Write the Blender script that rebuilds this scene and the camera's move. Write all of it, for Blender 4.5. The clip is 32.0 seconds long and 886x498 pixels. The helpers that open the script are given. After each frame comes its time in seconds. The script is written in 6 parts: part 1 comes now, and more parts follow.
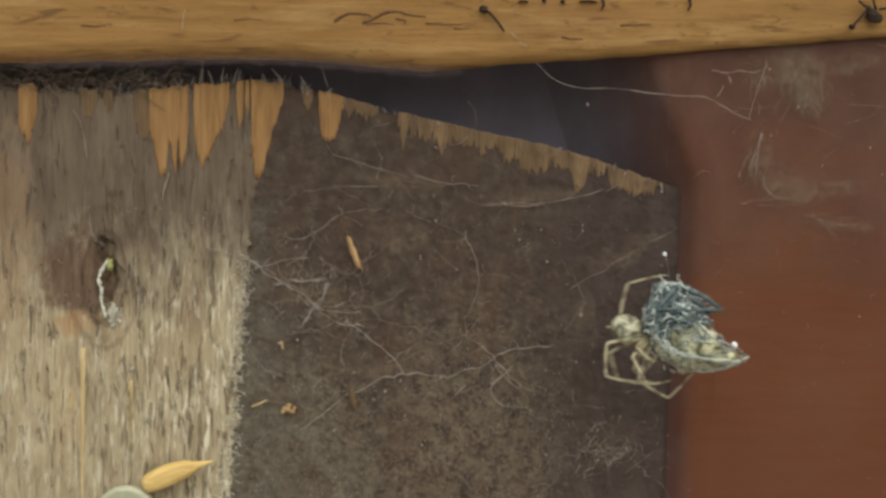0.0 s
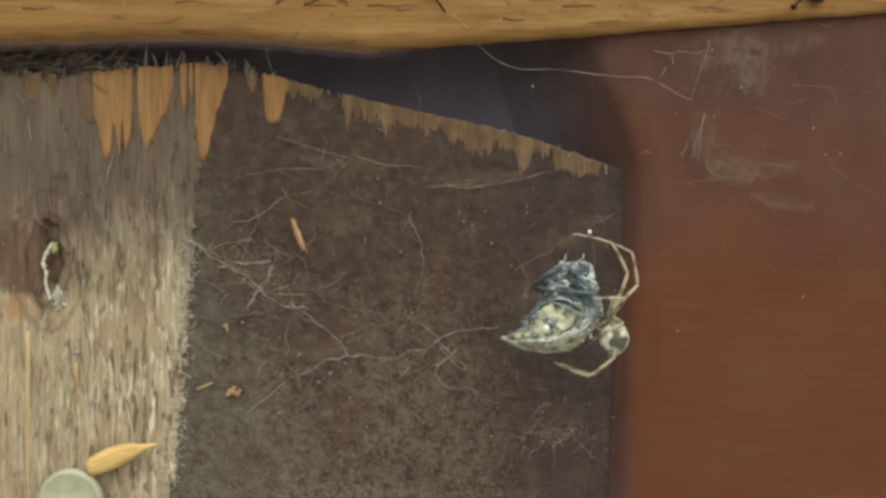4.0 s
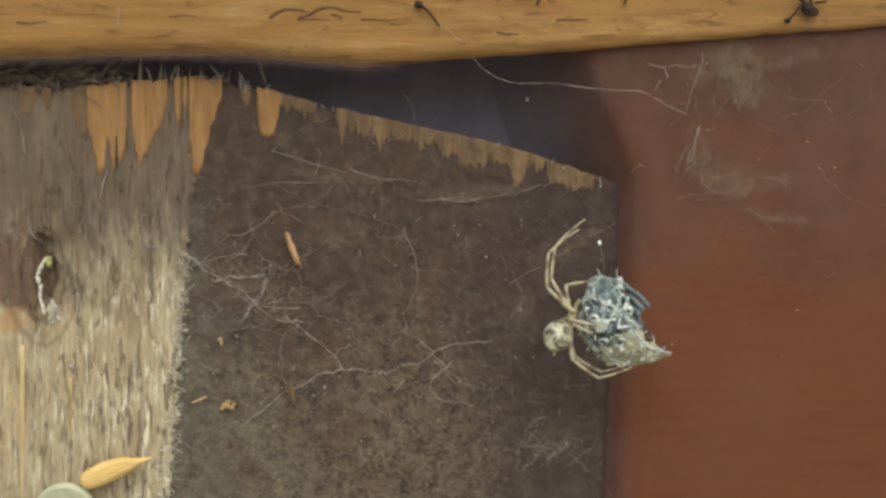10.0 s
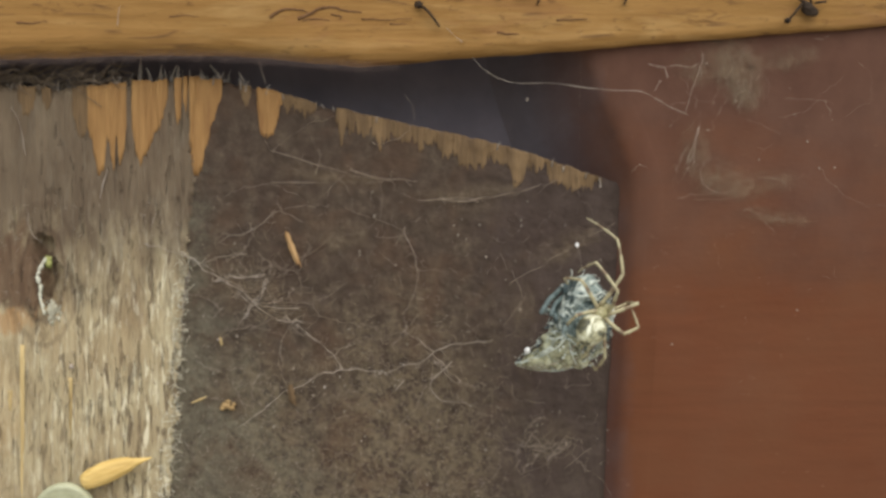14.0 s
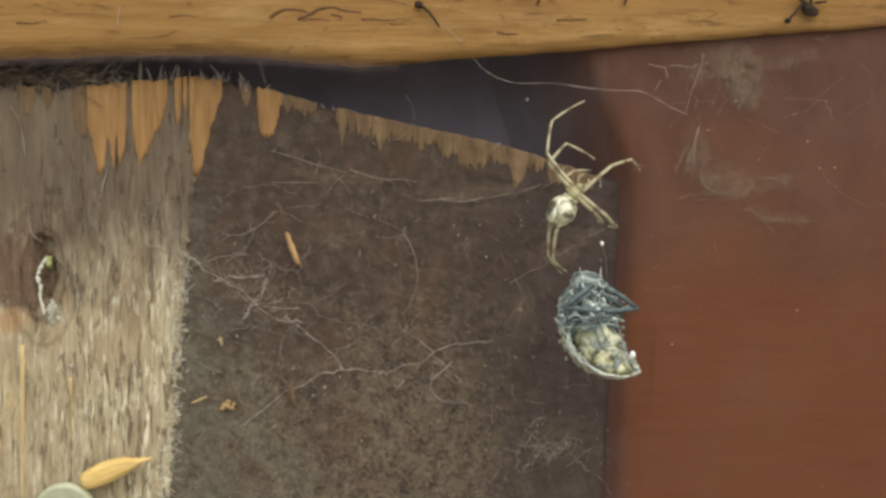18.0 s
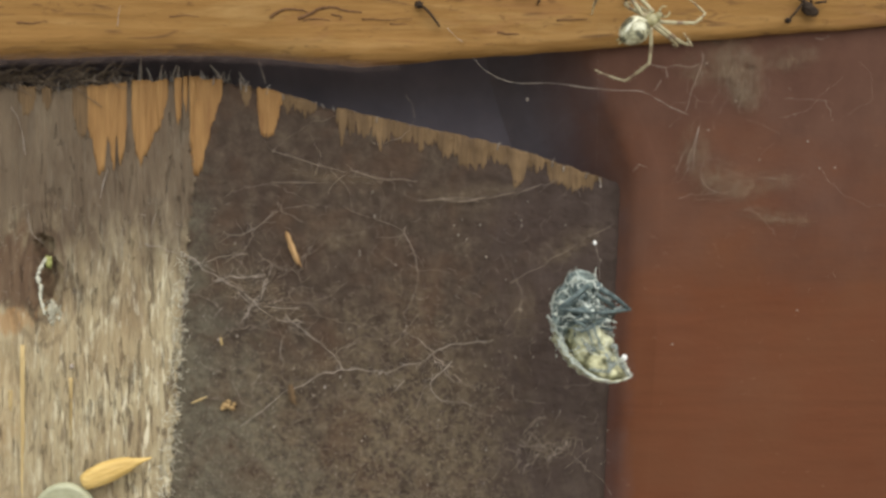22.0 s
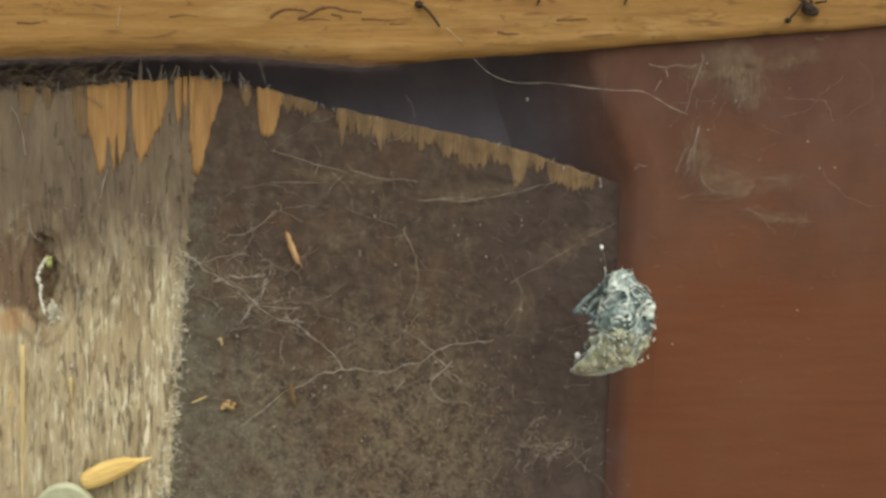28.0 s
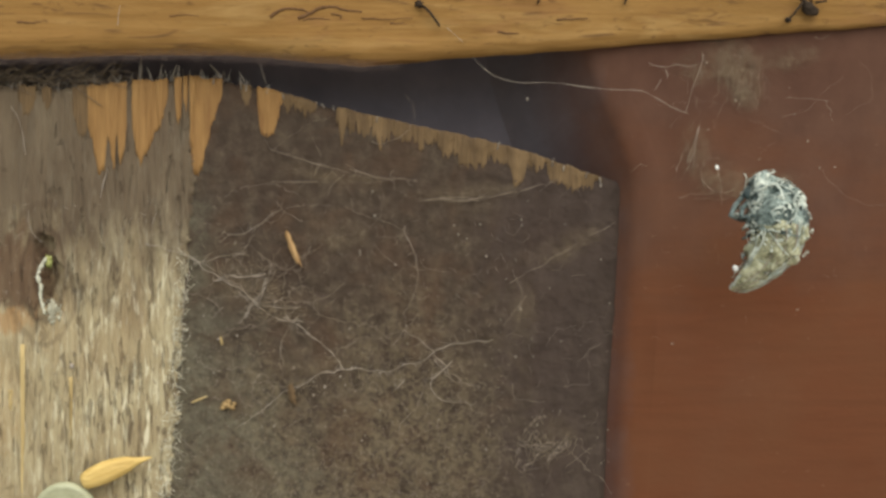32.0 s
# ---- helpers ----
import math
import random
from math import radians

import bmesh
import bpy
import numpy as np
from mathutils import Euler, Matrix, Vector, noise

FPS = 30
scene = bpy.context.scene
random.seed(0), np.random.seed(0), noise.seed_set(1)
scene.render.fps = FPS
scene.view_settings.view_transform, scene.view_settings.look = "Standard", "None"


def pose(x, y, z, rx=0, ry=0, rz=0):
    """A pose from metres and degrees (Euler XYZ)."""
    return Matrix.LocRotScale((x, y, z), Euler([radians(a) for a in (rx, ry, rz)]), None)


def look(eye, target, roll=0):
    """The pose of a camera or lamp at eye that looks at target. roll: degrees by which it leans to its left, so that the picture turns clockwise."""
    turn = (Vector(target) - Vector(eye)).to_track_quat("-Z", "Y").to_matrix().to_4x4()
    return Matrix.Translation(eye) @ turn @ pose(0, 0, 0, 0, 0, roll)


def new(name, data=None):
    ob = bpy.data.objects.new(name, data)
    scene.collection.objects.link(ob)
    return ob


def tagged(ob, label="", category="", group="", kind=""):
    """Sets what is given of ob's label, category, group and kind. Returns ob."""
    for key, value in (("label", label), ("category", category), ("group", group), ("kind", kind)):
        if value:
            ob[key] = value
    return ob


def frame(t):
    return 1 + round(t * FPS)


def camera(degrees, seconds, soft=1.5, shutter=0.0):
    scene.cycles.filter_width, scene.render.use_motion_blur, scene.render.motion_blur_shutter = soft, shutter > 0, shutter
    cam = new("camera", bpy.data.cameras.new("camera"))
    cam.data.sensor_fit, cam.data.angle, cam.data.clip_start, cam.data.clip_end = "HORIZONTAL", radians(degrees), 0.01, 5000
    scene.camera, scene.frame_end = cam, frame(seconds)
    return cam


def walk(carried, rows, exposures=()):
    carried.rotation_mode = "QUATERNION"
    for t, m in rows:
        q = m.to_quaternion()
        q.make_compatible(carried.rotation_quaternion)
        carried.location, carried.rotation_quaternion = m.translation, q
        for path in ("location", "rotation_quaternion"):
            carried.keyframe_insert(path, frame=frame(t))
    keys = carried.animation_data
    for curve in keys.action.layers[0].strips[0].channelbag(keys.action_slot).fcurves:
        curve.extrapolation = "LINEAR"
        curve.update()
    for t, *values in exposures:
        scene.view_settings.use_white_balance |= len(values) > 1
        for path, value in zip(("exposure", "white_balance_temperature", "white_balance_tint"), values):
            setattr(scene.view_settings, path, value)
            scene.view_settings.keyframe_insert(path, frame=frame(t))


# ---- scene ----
cam = camera(48, 32.0, soft=2.95, shutter=0.3)

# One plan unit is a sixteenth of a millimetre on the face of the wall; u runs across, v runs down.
UNIT, REACH, MM = 0.0000625, 0.1100, 0.001


def at(u, v, d=0.0):
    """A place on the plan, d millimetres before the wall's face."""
    return Vector(((u - 784) * UNIT, -d * MM, (441 - v) * UNIT))


def hang(u, v, d):
    """A place that hangs d millimetres before the wall, in line with the plan seen from the stand."""
    k = 1 - d * MM / REACH
    return Vector(((u - 784) * UNIT * k, -d * MM, (441 - v) * UNIT * k))


def stand(su, sv, lean=0.0):
    return look((-su * UNIT, -REACH, sv * UNIT), (-su * UNIT, 0, sv * UNIT), lean)


walk(cam, [
    (0.0, stand(108, 7.5, 0.25)), (0.5, stand(110, 8.5, 0.25)), (1.5, stand(110.5, 8.5, 0.25)), (2.5, stand(110, 8.5, 0.25)),
    (2.8, stand(105, 8.5, 0.22)), (3.0, stand(93, 7, 0.2)), (3.2, stand(77, -2, 0.15)), (3.5, stand(51, -16, 0.1)),
    (4.0, stand(10, -24, 0.05)), (4.5, stand(-30, -24, 0)), (5.0, stand(-58, -17, 0)), (5.5, stand(-60, -11, 0)),
    (5.8, stand(-27, -5, 0)), (6.0, stand(-13, -2, 0)), (6.5, stand(-3, 0, 0)), (7.0, stand(0, 0, 0)), (14.5, stand(0, 0, 0)),
    (25.0, stand(0.5, 0, 0)), (32.0, stand(0.5, -1, 0))],
    exposures=[(0.0, 0.19, 6500, 10), (2.5, 0.19, 6500, 10), (6.0, 0.40, 6500, 10), (7.0, 0.43, 6500, 10), (25.0, 0.43, 6500, 10), (28.0, 0.42, 6730, 6), (32.0, 0.42, 6730, 6)])

# ---- light ----
world = bpy.data.worlds.new("world")
scene.world = world
world.use_nodes = True
wn = world.node_tree
sky = wn.nodes.new("ShaderNodeTexSky")
sky.sky_type, sky.sun_disc = "NISHITA", False
sky.sun_elevation, sky.sun_rotation = radians(52), radians(163)
wn.links.new(sky.outputs[0], wn.nodes["Background"].inputs[0])
wn.nodes["Background"].inputs[1].default_value = 0.095
sun_data = bpy.data.lights.new("sun", "SUN")
sun_data.energy, sun_data.angle, sun_data.color = 3.1, radians(85), (1.0, 0.95, 0.86)
sun = new("sun", sun_data)
sun.matrix_world = look((0.30, -1.0, 1.35), (0, 0, 0))


# ---- materials ----
class Paint:
    """A node material with a few short cuts. Coordinates are in millimetres of the object's own space."""

    def __init__(self, name, rough=0.7, metal=0.0, spec=0.5):
        self.mat = bpy.data.materials.new(name)
        self.mat.use_nodes = True
        self.n, self.l = self.mat.node_tree.nodes, self.mat.node_tree.links
        self.b = self.n["Principled BSDF"]
        self.b.inputs["Roughness"].default_value = rough
        self.b.inputs["Metallic"].default_value = metal
        self.b.inputs["Specular IOR Level"].default_value = spec
        self.co = self.n.new("ShaderNodeTexCoord").outputs["Object"]

    def noise(self, scale=(1, 1, 1), size=1.0, detail=4.0, rough=0.55, warp=0.0):
        """Noise whose features are about size mm, stretched by scale."""
        m = self.n.new("ShaderNodeMapping")
        m.inputs["Scale"].default_value = [1000 * s / size for s in scale]
        self.l.new(self.co, m.inputs[0])
        t = self.n.new("ShaderNodeTexNoise")
        t.inputs["Scale"].default_value, t.inputs["Detail"].default_value = 1.0, detail
        t.inputs["Roughness"].default_value, t.inputs["Distortion"].default_value = rough, warp
        self.l.new(m.outputs[0], t.inputs["Vector"])
        return t.outputs["Fac"]

    def ramp(self, fac, *stops):
        r = self.n.new("ShaderNodeValToRGB")
        e = r.color_ramp.elements
        while len(e) < len(stops):
            e.new(0.5)
        for el, (p, c) in zip(e, stops):
            el.position, el.color = p, (c, c, c, 1) if isinstance(c, (int, float)) else (*c, 1)
        self.l.new(fac, r.inputs[0])
        return r.outputs[0]

    def mix(self, fac, a, b, kind="MIX"):
        x = self.n.new("ShaderNodeMix")
        x.data_type, x.blend_type = "RGBA", kind
        for sock, v in ((x.inputs[0], fac), (x.inputs[6], a), (x.inputs[7], b)):
            if isinstance(v, (int, float)):
                sock.default_value = v
            elif isinstance(v, tuple):
                sock.default_value = (*v, 1)
            else:
                self.l.new(v, sock)
        return x.outputs[2]

    def math(self, op, a, b):
        x = self.n.new("ShaderNodeMath")
        x.operation = op
        for sock, v in zip(x.inputs, (a, b)):
            if isinstance(v, (int, float)):
                sock.default_value = v
            else:
                self.l.new(v, sock)
        return x.outputs[0]

    def colour(self, c):
        if isinstance(c, tuple):
            self.b.inputs["Base Color"].default_value = (*c, 1)
        else:
            self.l.new(c, self.b.inputs["Base Color"])
        return self

    def bump(self, fac, mm, strength=1.0):
        x = self.n.new("ShaderNodeBump")
        x.inputs["Strength"].default_value, x.inputs["Distance"].default_value = strength, mm * MM
        self.l.new(fac, x.inputs["Height"])
        if self.b.inputs["Normal"].is_linked:
            self.l.new(self.b.inputs["Normal"].links[0].from_socket, x.inputs["Normal"])
        self.l.new(x.outputs[0], self.b.inputs["Normal"])
        return self

    def island(self):
        return self.n.new("ShaderNodeNewGeometry").outputs["Random Per Island"]

    def each(self):
        return self.n.new("ShaderNodeObjectInfo").outputs["Random"]


def mat_beam():
    p = Paint("honey_wood", 0.85, spec=0.12)
    grain = p.noise((0.05, 1, 1), 0.75, 6, 0.65, 0.8)
    broad = p.noise((0.10, 1, 1), 4.5, 4, 0.55, 1.0)
    c = p.ramp(grain, (0.25, (0.185, 0.092, 0.026)), (0.5, (0.252, 0.135, 0.042)), (0.75, (0.315, 0.182, 0.063)))
    c = p.mix(p.ramp(broad, (0.35, 0.0), (0.7, 0.6)), c, (0.19, 0.102, 0.030))
    pale = p.noise((0.16, 1, 1), 2.4, 5, 0.65, 0.8)
    c = p.mix(p.ramp(pale, (0.52, 0.0), (0.70, 0.5)), c, (0.34, 0.215, 0.085))
    rosy = p.noise((0.2, 1, 1), 3.2, 4, 0.6, 1.0)
    c = p.mix(p.ramp(rosy, (0.56, 0.0), (0.74, 0.6)), c, (0.20, 0.095, 0.042))
    dark = p.noise((0.17, 1, 1), 1.3, 3, 0.5, 1.0)
    c = p.mix(p.ramp(dark, (0.64, 0.0), (0.73, 0.75)), c, (0.10, 0.052, 0.022))
    fleck = p.noise((0.3, 1, 1), 0.6, 3, 0.6, 0.8)
    c = p.mix(p.ramp(fleck, (0.60, 0.0), (0.70, 0.6)), c, (0.10, 0.05, 0.018))
    p.colour(c).bump(grain, 0.10).bump(dark, 0.12).bump(fleck, 0.06)
    return p.mat


def mat_veneer():
    p = Paint("weathered_veneer", 0.85, spec=0.25)
    grain = p.noise((1, 1, 0.14), 0.30, 5, 0.65, 0.6)
    coarse = p.noise((1, 1, 0.16), 0.62, 4, 0.6, 0.8)
    pale = p.noise((1, 1, 0.16), 0.52, 4, 0.6, 0.6)
    broad = p.noise((1, 1, 0.45), 3.2, 5, 0.62, 0.5)
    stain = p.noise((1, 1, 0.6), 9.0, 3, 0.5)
    c = p.ramp(broad, (0.32, (0.27, 0.205, 0.115)), (0.5, (0.355, 0.288, 0.168)), (0.68, (0.45, 0.385, 0.24)))
    c = p.mix(p.ramp(grain, (0.34, 0.55), (0.50, 0.0)), c, (0.20, 0.15, 0.088))
    sep = p.n.new("ShaderNodeSeparateXYZ")
    p.l.new(p.co, sep.inputs[0])
    raw = p.ramp(p.math("ADD", p.math("MULTIPLY", p.math("SUBTRACT", sep.outputs["X"], at(70, 0).x), 1 / (200 * UNIT)), p.math("SUBTRACT", broad, 0.5)), (0.0, 0.5), (0.8, 1.0))
    c = p.mix(p.math("MULTIPLY", raw, p.ramp(pale, (0.53, 0.0), (0.65, 0.8))), c, (0.66, 0.60, 0.425))
    c = p.mix(p.math("MULTIPLY", raw, p.ramp(coarse, (0.55, 0.0), (0.63, 0.9))), c, (0.11, 0.08, 0.047))
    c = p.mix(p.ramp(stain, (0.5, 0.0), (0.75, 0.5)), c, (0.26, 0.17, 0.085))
    # grime that the weather has not washed off the upper end
    wash = p.math("ADD", p.math("MULTIPLY", p.math("SUBTRACT", sep.outputs["Z"], at(0, 578).z), 1 / (215 * UNIT)), p.math("MULTIPLY", p.math("SUBTRACT", p.noise((1, 1, 0.35), 2.2, 5, 0.65), 0.5), 1.5))
    c = p.mix(p.ramp(wash, (0.0, 0.0), (0.9, 0.9)), c, p.ramp(p.noise((1, 1, 0.25), 2.6, 5, 0.6), (0.35, (0.072, 0.047, 0.030)), (0.65, (0.125, 0.090, 0.058))))
    blot = p.noise((1, 1, 0.5), 1.2, 6, 0.7)
    for place, size, tint, most in ((at(34, 484), (4.1, 5.2), (0.105, 0.060, 0.034), 0.85), (at(20, 566), (2.5, 1.5), (0.33, 0.195, 0.085), 0.75), (at(10, 720), (2.0, 6.0), (0.34, 0.21, 0.085), 0.22), (at(-90, 420), (3.4, 12.0), (0.27, 0.165, 0.08), 0.38)):
        m = p.n.new("ShaderNodeMapping")
        m.vector_type = "TEXTURE"
        m.inputs["Location"].default_value, m.inputs["Scale"].default_value = place, (size[0] * MM, 1.0, size[1] * MM)
        p.l.new(p.co, m.inputs[0])
        far = p.n.new("ShaderNodeVectorMath")
        far.operation = "LENGTH"
        p.l.new(m.outputs[0], far.inputs[0])
        c = p.mix(p.ramp(p.math("SUBTRACT", 2.2, p.math("ADD", far.outputs["Value"], p.math("MULTIPLY", blot, 1.9))), (0.15, 0.0), (0.6, most)), c, tint)
    # rings of the knot round the hole
    m = p.n.new("ShaderNodeMapping")
    m.vector_type = "TEXTURE"
    m.inputs["Location"].default_value, m.inputs["Scale"].default_value = at(78, 486), (1.5 * MM, 1.0, 3.0 * MM)
    p.l.new(p.co, m.inputs[0])
    far = p.n.new("ShaderNodeVectorMath")
    far.operation = "LENGTH"
    p.l.new(m.outputs[0], far.inputs[0])
    wave = p.math("SINE", p.math("ADD", p.math("MULTIPLY", far.outputs["Value"], 6.5), p.math("MULTIPLY", blot, 7.0)), 0.0)
    ring = p.math("MULTIPLY", p.ramp(wave, (0.2, 0.0), (0.9, 0.6)), p.ramp(p.math("MULTIPLY", far.outputs["Value"], 0.25), (0.45, 1.0), (0.85, 0.0)))
    c = p.mix(ring, c, (0.065, 0.038, 0.022))
    pit = p.noise((1, 1, 0.2), 0.7, 3, 0.6, 0.5)
    c = p.mix(p.ramp(pit, (0.62, 0.0), (0.70, 0.6)), c, (0.085, 0.06, 0.035))
    p.colour(c).bump(grain, 0.16).bump(coarse, -0.22).bump(p.ramp(pit, (0.58, 1.0), (0.68, 0.0)), 0.2)
    return p.mat


def mat_dusty():
    """Dark glue layer under olive dust that has settled more thickly lower down; shade is painted in towards the sawn
    end.
    """
    p = Paint("dusty_glue_layer", 0.95, spec=0.15)
    mott = p.noise((1, 1, 1), 1.7, 6, 0.68)
    blot = p.noise((1, 1, 1), 3.6, 5, 0.65, 0.6)
    fine = p.noise((1, 1, 1), 0.3, 4, 0.65)
    broad = p.noise((1, 1, 1), 11.0, 4, 0.6)
    sep = p.n.new("ShaderNodeSeparateXYZ")
    p.l.new(p.co, sep.inputs[0])
    c = p.ramp(mott, (0.28, (0.033, 0.0235, 0.0165)), (0.5, (0.063, 0.0455, 0.032)), (0.72, (0.108, 0.081, 0.055)))
    c = p.mix(p.ramp(blot, (0.40, 0.0), (0.66, 0.6)), c, (0.046, 0.030, 0.022))
    low = p.math("MULTIPLY", p.math("SUBTRACT", at(0, 520).z, sep.outputs["Z"]), 1 / (420 * UNIT))
    thick = p.math("ADD", low, p.math("MULTIPLY", p.math("SUBTRACT", broad, 0.5), 2.2))
    dust = p.math("MULTIPLY", p.ramp(thick, (0.0, 0.0), (1.0, 0.75)), p.ramp(p.mix(0.5, mott, p.noise((1, 1, 1), 0.55, 4, 0.6)), (0.42, 0.0), (0.56, 1.0)))
    c = p.mix(dust, c, (0.175, 0.137, 0.083))
    drift = p.math("ADD", p.math("MULTIPLY", p.math("SUBTRACT", at(540, 0).x, sep.outputs["X"]), 1 / (240 * UNIT)), p.math("ADD", p.math("MULTIPLY", low, 0.7), p.math("MULTIPLY", p.math("SUBTRACT", blot, 0.5), 1.8)))
    c = p.mix(p.math("MULTIPLY", p.ramp(drift, (0.35, 0.0), (1.1, 0.7)), p.ramp(p.mix(0.5, mott, fine), (0.40, 0.15), (0.56, 1.0))), c, (0.122, 0.112, 0.078))
    rust = p.noise((1, 1, 1), 6.5, 5, 0.6, 0.5)
    c = p.mix(p.ramp(rust, (0.48, 0.0), (0.66, 0.5)), c, (0.078, 0.045, 0.027))
    # darker band beside the red board: its shade is mixed into the colour
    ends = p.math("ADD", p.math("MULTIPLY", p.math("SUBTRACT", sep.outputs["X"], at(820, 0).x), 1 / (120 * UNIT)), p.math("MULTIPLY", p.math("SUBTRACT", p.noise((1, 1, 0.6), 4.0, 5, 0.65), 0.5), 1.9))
    plain = p.ramp(p.noise((1, 1, 0.4), 2.0, 5, 0.6), (0.3, (0.038, 0.0265, 0.0215)), (0.7, (0.062, 0.0445, 0.0365)))
    c = p.mix(p.ramp(ends, (-0.0, 0.0), (1.0, 0.85)), c, plain)
    p.colour(c).bump(blot, 0.25).bump(mott, 0.22).bump(fine, 0.08)
    return p.mat


def mat_red():
    p = Paint("red_brown_stain", 0.75, spec=0.12)
    streak = p.noise((0.1, 1, 1), 0.8, 5, 0.6, 0.3)
    broad = p.noise((0.7, 1, 1), 7.0, 6, 0.62)
    speck = p.noise((0.6, 1, 1), 0.5, 2, 0.5)
    c = p.ramp(streak, (0.3, (0.100, 0.0338, 0.0140)), (0.7, (0.117, 0.0405, 0.0170)))
    c = p.mix(p.ramp(broad, (0.35, 0.0), (0.7, 0.7)), c, (0.111, 0.0448, 0.0200))
    sep = p.n.new("ShaderNodeSeparateXYZ")
    p.l.new(p.co, sep.inputs[0])
    # duller, browner tone towards the top
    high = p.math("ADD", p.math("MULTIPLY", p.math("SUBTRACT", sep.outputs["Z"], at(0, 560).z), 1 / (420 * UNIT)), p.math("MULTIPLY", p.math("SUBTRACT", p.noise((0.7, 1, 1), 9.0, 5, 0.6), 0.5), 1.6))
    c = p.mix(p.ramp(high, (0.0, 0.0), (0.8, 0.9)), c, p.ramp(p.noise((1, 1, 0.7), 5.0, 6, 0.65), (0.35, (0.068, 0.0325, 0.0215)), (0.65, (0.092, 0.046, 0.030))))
    # the gap's gloom is painted on along the sloped near edge
    slant = p.math("MULTIPLY", p.math("MAXIMUM", p.math("SUBTRACT", sep.outputs["Z"], at(0, 330).z), 0.0), 0.27)
    edge = p.math("ADD", p.math("MULTIPLY", p.math("SUBTRACT", p.math("SUBTRACT", at(1116, 0).x, slant), sep.outputs["X"]), 1 / (135 * UNIT)), p.math("MULTIPLY", p.math("SUBTRACT", p.noise((1, 1, 1), 3.0, 4, 0.6), 0.5), 0.4))
    c = p.mix(p.ramp(edge, (0.0, 0.0), (0.3, 0.35), (0.7, 0.75), (1.0, 1.0)), c, p.ramp(p.noise((1, 1, 1), 6.0, 5, 0.6), (0.3, (0.073, 0.062, 0.066)), (0.7, (0.102, 0.086, 0.089))))
    film = p.noise((1, 1, 0.8), 16.0, 5, 0.6)
    c = p.mix(p.ramp(film, (0.45, 0.0), (0.75, 0.14)), c, (0.14, 0.085, 0.055))
    c = p.mix(p.ramp(speck, (0.72, 0.0), (0.80, 0.4)), c, (0.19, 0.11, 0.07))
    p.colour(c).bump(streak, 0.006).bump(speck, 0.02)
    return p.mat


def mat_plain(name, lo, hi, size=2.0, rough=0.8, spec=0.3, bump=0.1, scale=(1, 1, 1), metal=0.0):
    p = Paint(name, rough, metal, spec)
    a = p.noise(scale, size, 5, 0.6)
    p.colour(p.ramp(a, (0.3, lo), (0.7, hi))).bump(a, bump)
    return p.mat


def mat_abdomen():
    p = Paint("mottled_abdomen", 0.42, spec=0.5)
    big = p.noise((1, 1, 1), 1.25, 3, 0.5, 0.9)
    fine = p.noise((1, 1, 1), 0.4, 4, 0.6)
    c = p.ramp(big, (0.40, (0.075, 0.074, 0.045)), (0.46, (0.20, 0.19, 0.11)), (0.51, (0.40, 0.385, 0.235)), (0.64, (0.74, 0.74, 0.57)))
    c = p.mix(p.ramp(fine, (0.52, 0.0), (0.72, 0.5)), c, (0.26, 0.23, 0.11))
    p.colour(c).bump(fine, 0.05)
    return p.mat


def mat_leg():
    p = Paint("banded_leg", 0.5, spec=0.4)
    band = p.noise((0.2, 0.2, 1), 1.5, 1, 0.4)
    c = p.ramp(band, (0.38, (0.20, 0.145, 0.085)), (0.48, (0.38, 0.335, 0.195)), (0.7, (0.52, 0.49, 0.31)))
    p.colour(c)
    return p.mat


def fuzz(p, weight, tint):
    """A bloom of fine silk on a surface."""
    p.b.inputs["Sheen Weight"].default_value, p.b.inputs["Sheen Roughness"].default_value = weight, 0.35
    p.b.inputs["Sheen Tint"].default_value = (*tint, 1)


def mat_wing():
    p = Paint("wing_membrane", 0.35, spec=0.5)
    v = p.noise((1, 1, 1), 1.5, 4, 0.6, 1.2)
    f = p.noise((1, 1, 0.4), 0.4, 4, 0.6, 1.0)
    c = p.ramp(v, (0.35, (0.22, 0.212, 0.118)), (0.5, (0.40, 0.39, 0.235)), (0.65, (0.60, 0.59, 0.41)))
    c = p.mix(p.ramp(f, (0.55, 0.0), (0.68, 0.5)), c, (0.60, 0.62, 0.52))
    p.colour(c).bump(v, 0.12).bump(f, 0.06)
    p.l.new(p.ramp(p.mix(0.5, v, f), (0.38, 0.40), (0.60, 0.95)), p.b.inputs["Alpha"])
    fuzz(p, 0.3, (0.9, 0.95, 0.85))
    return p.mat


def mat_hind():
    p = Paint("olive_hind_body", 0.5, spec=0.4)
    v = p.noise((1, 1, 0.6), 1.1, 4, 0.6, 1.0)
    p.colour(p.ramp(v, (0.36, (0.13, 0.125, 0.062)), (0.5, (0.33, 0.32, 0.175)), (0.66, (0.56, 0.55, 0.34)))).bump(v, 0.15)
    p.l.new(p.ramp(v, (0.36, 0.55), (0.6, 1.0)), p.b.inputs["Alpha"])
    return p.mat


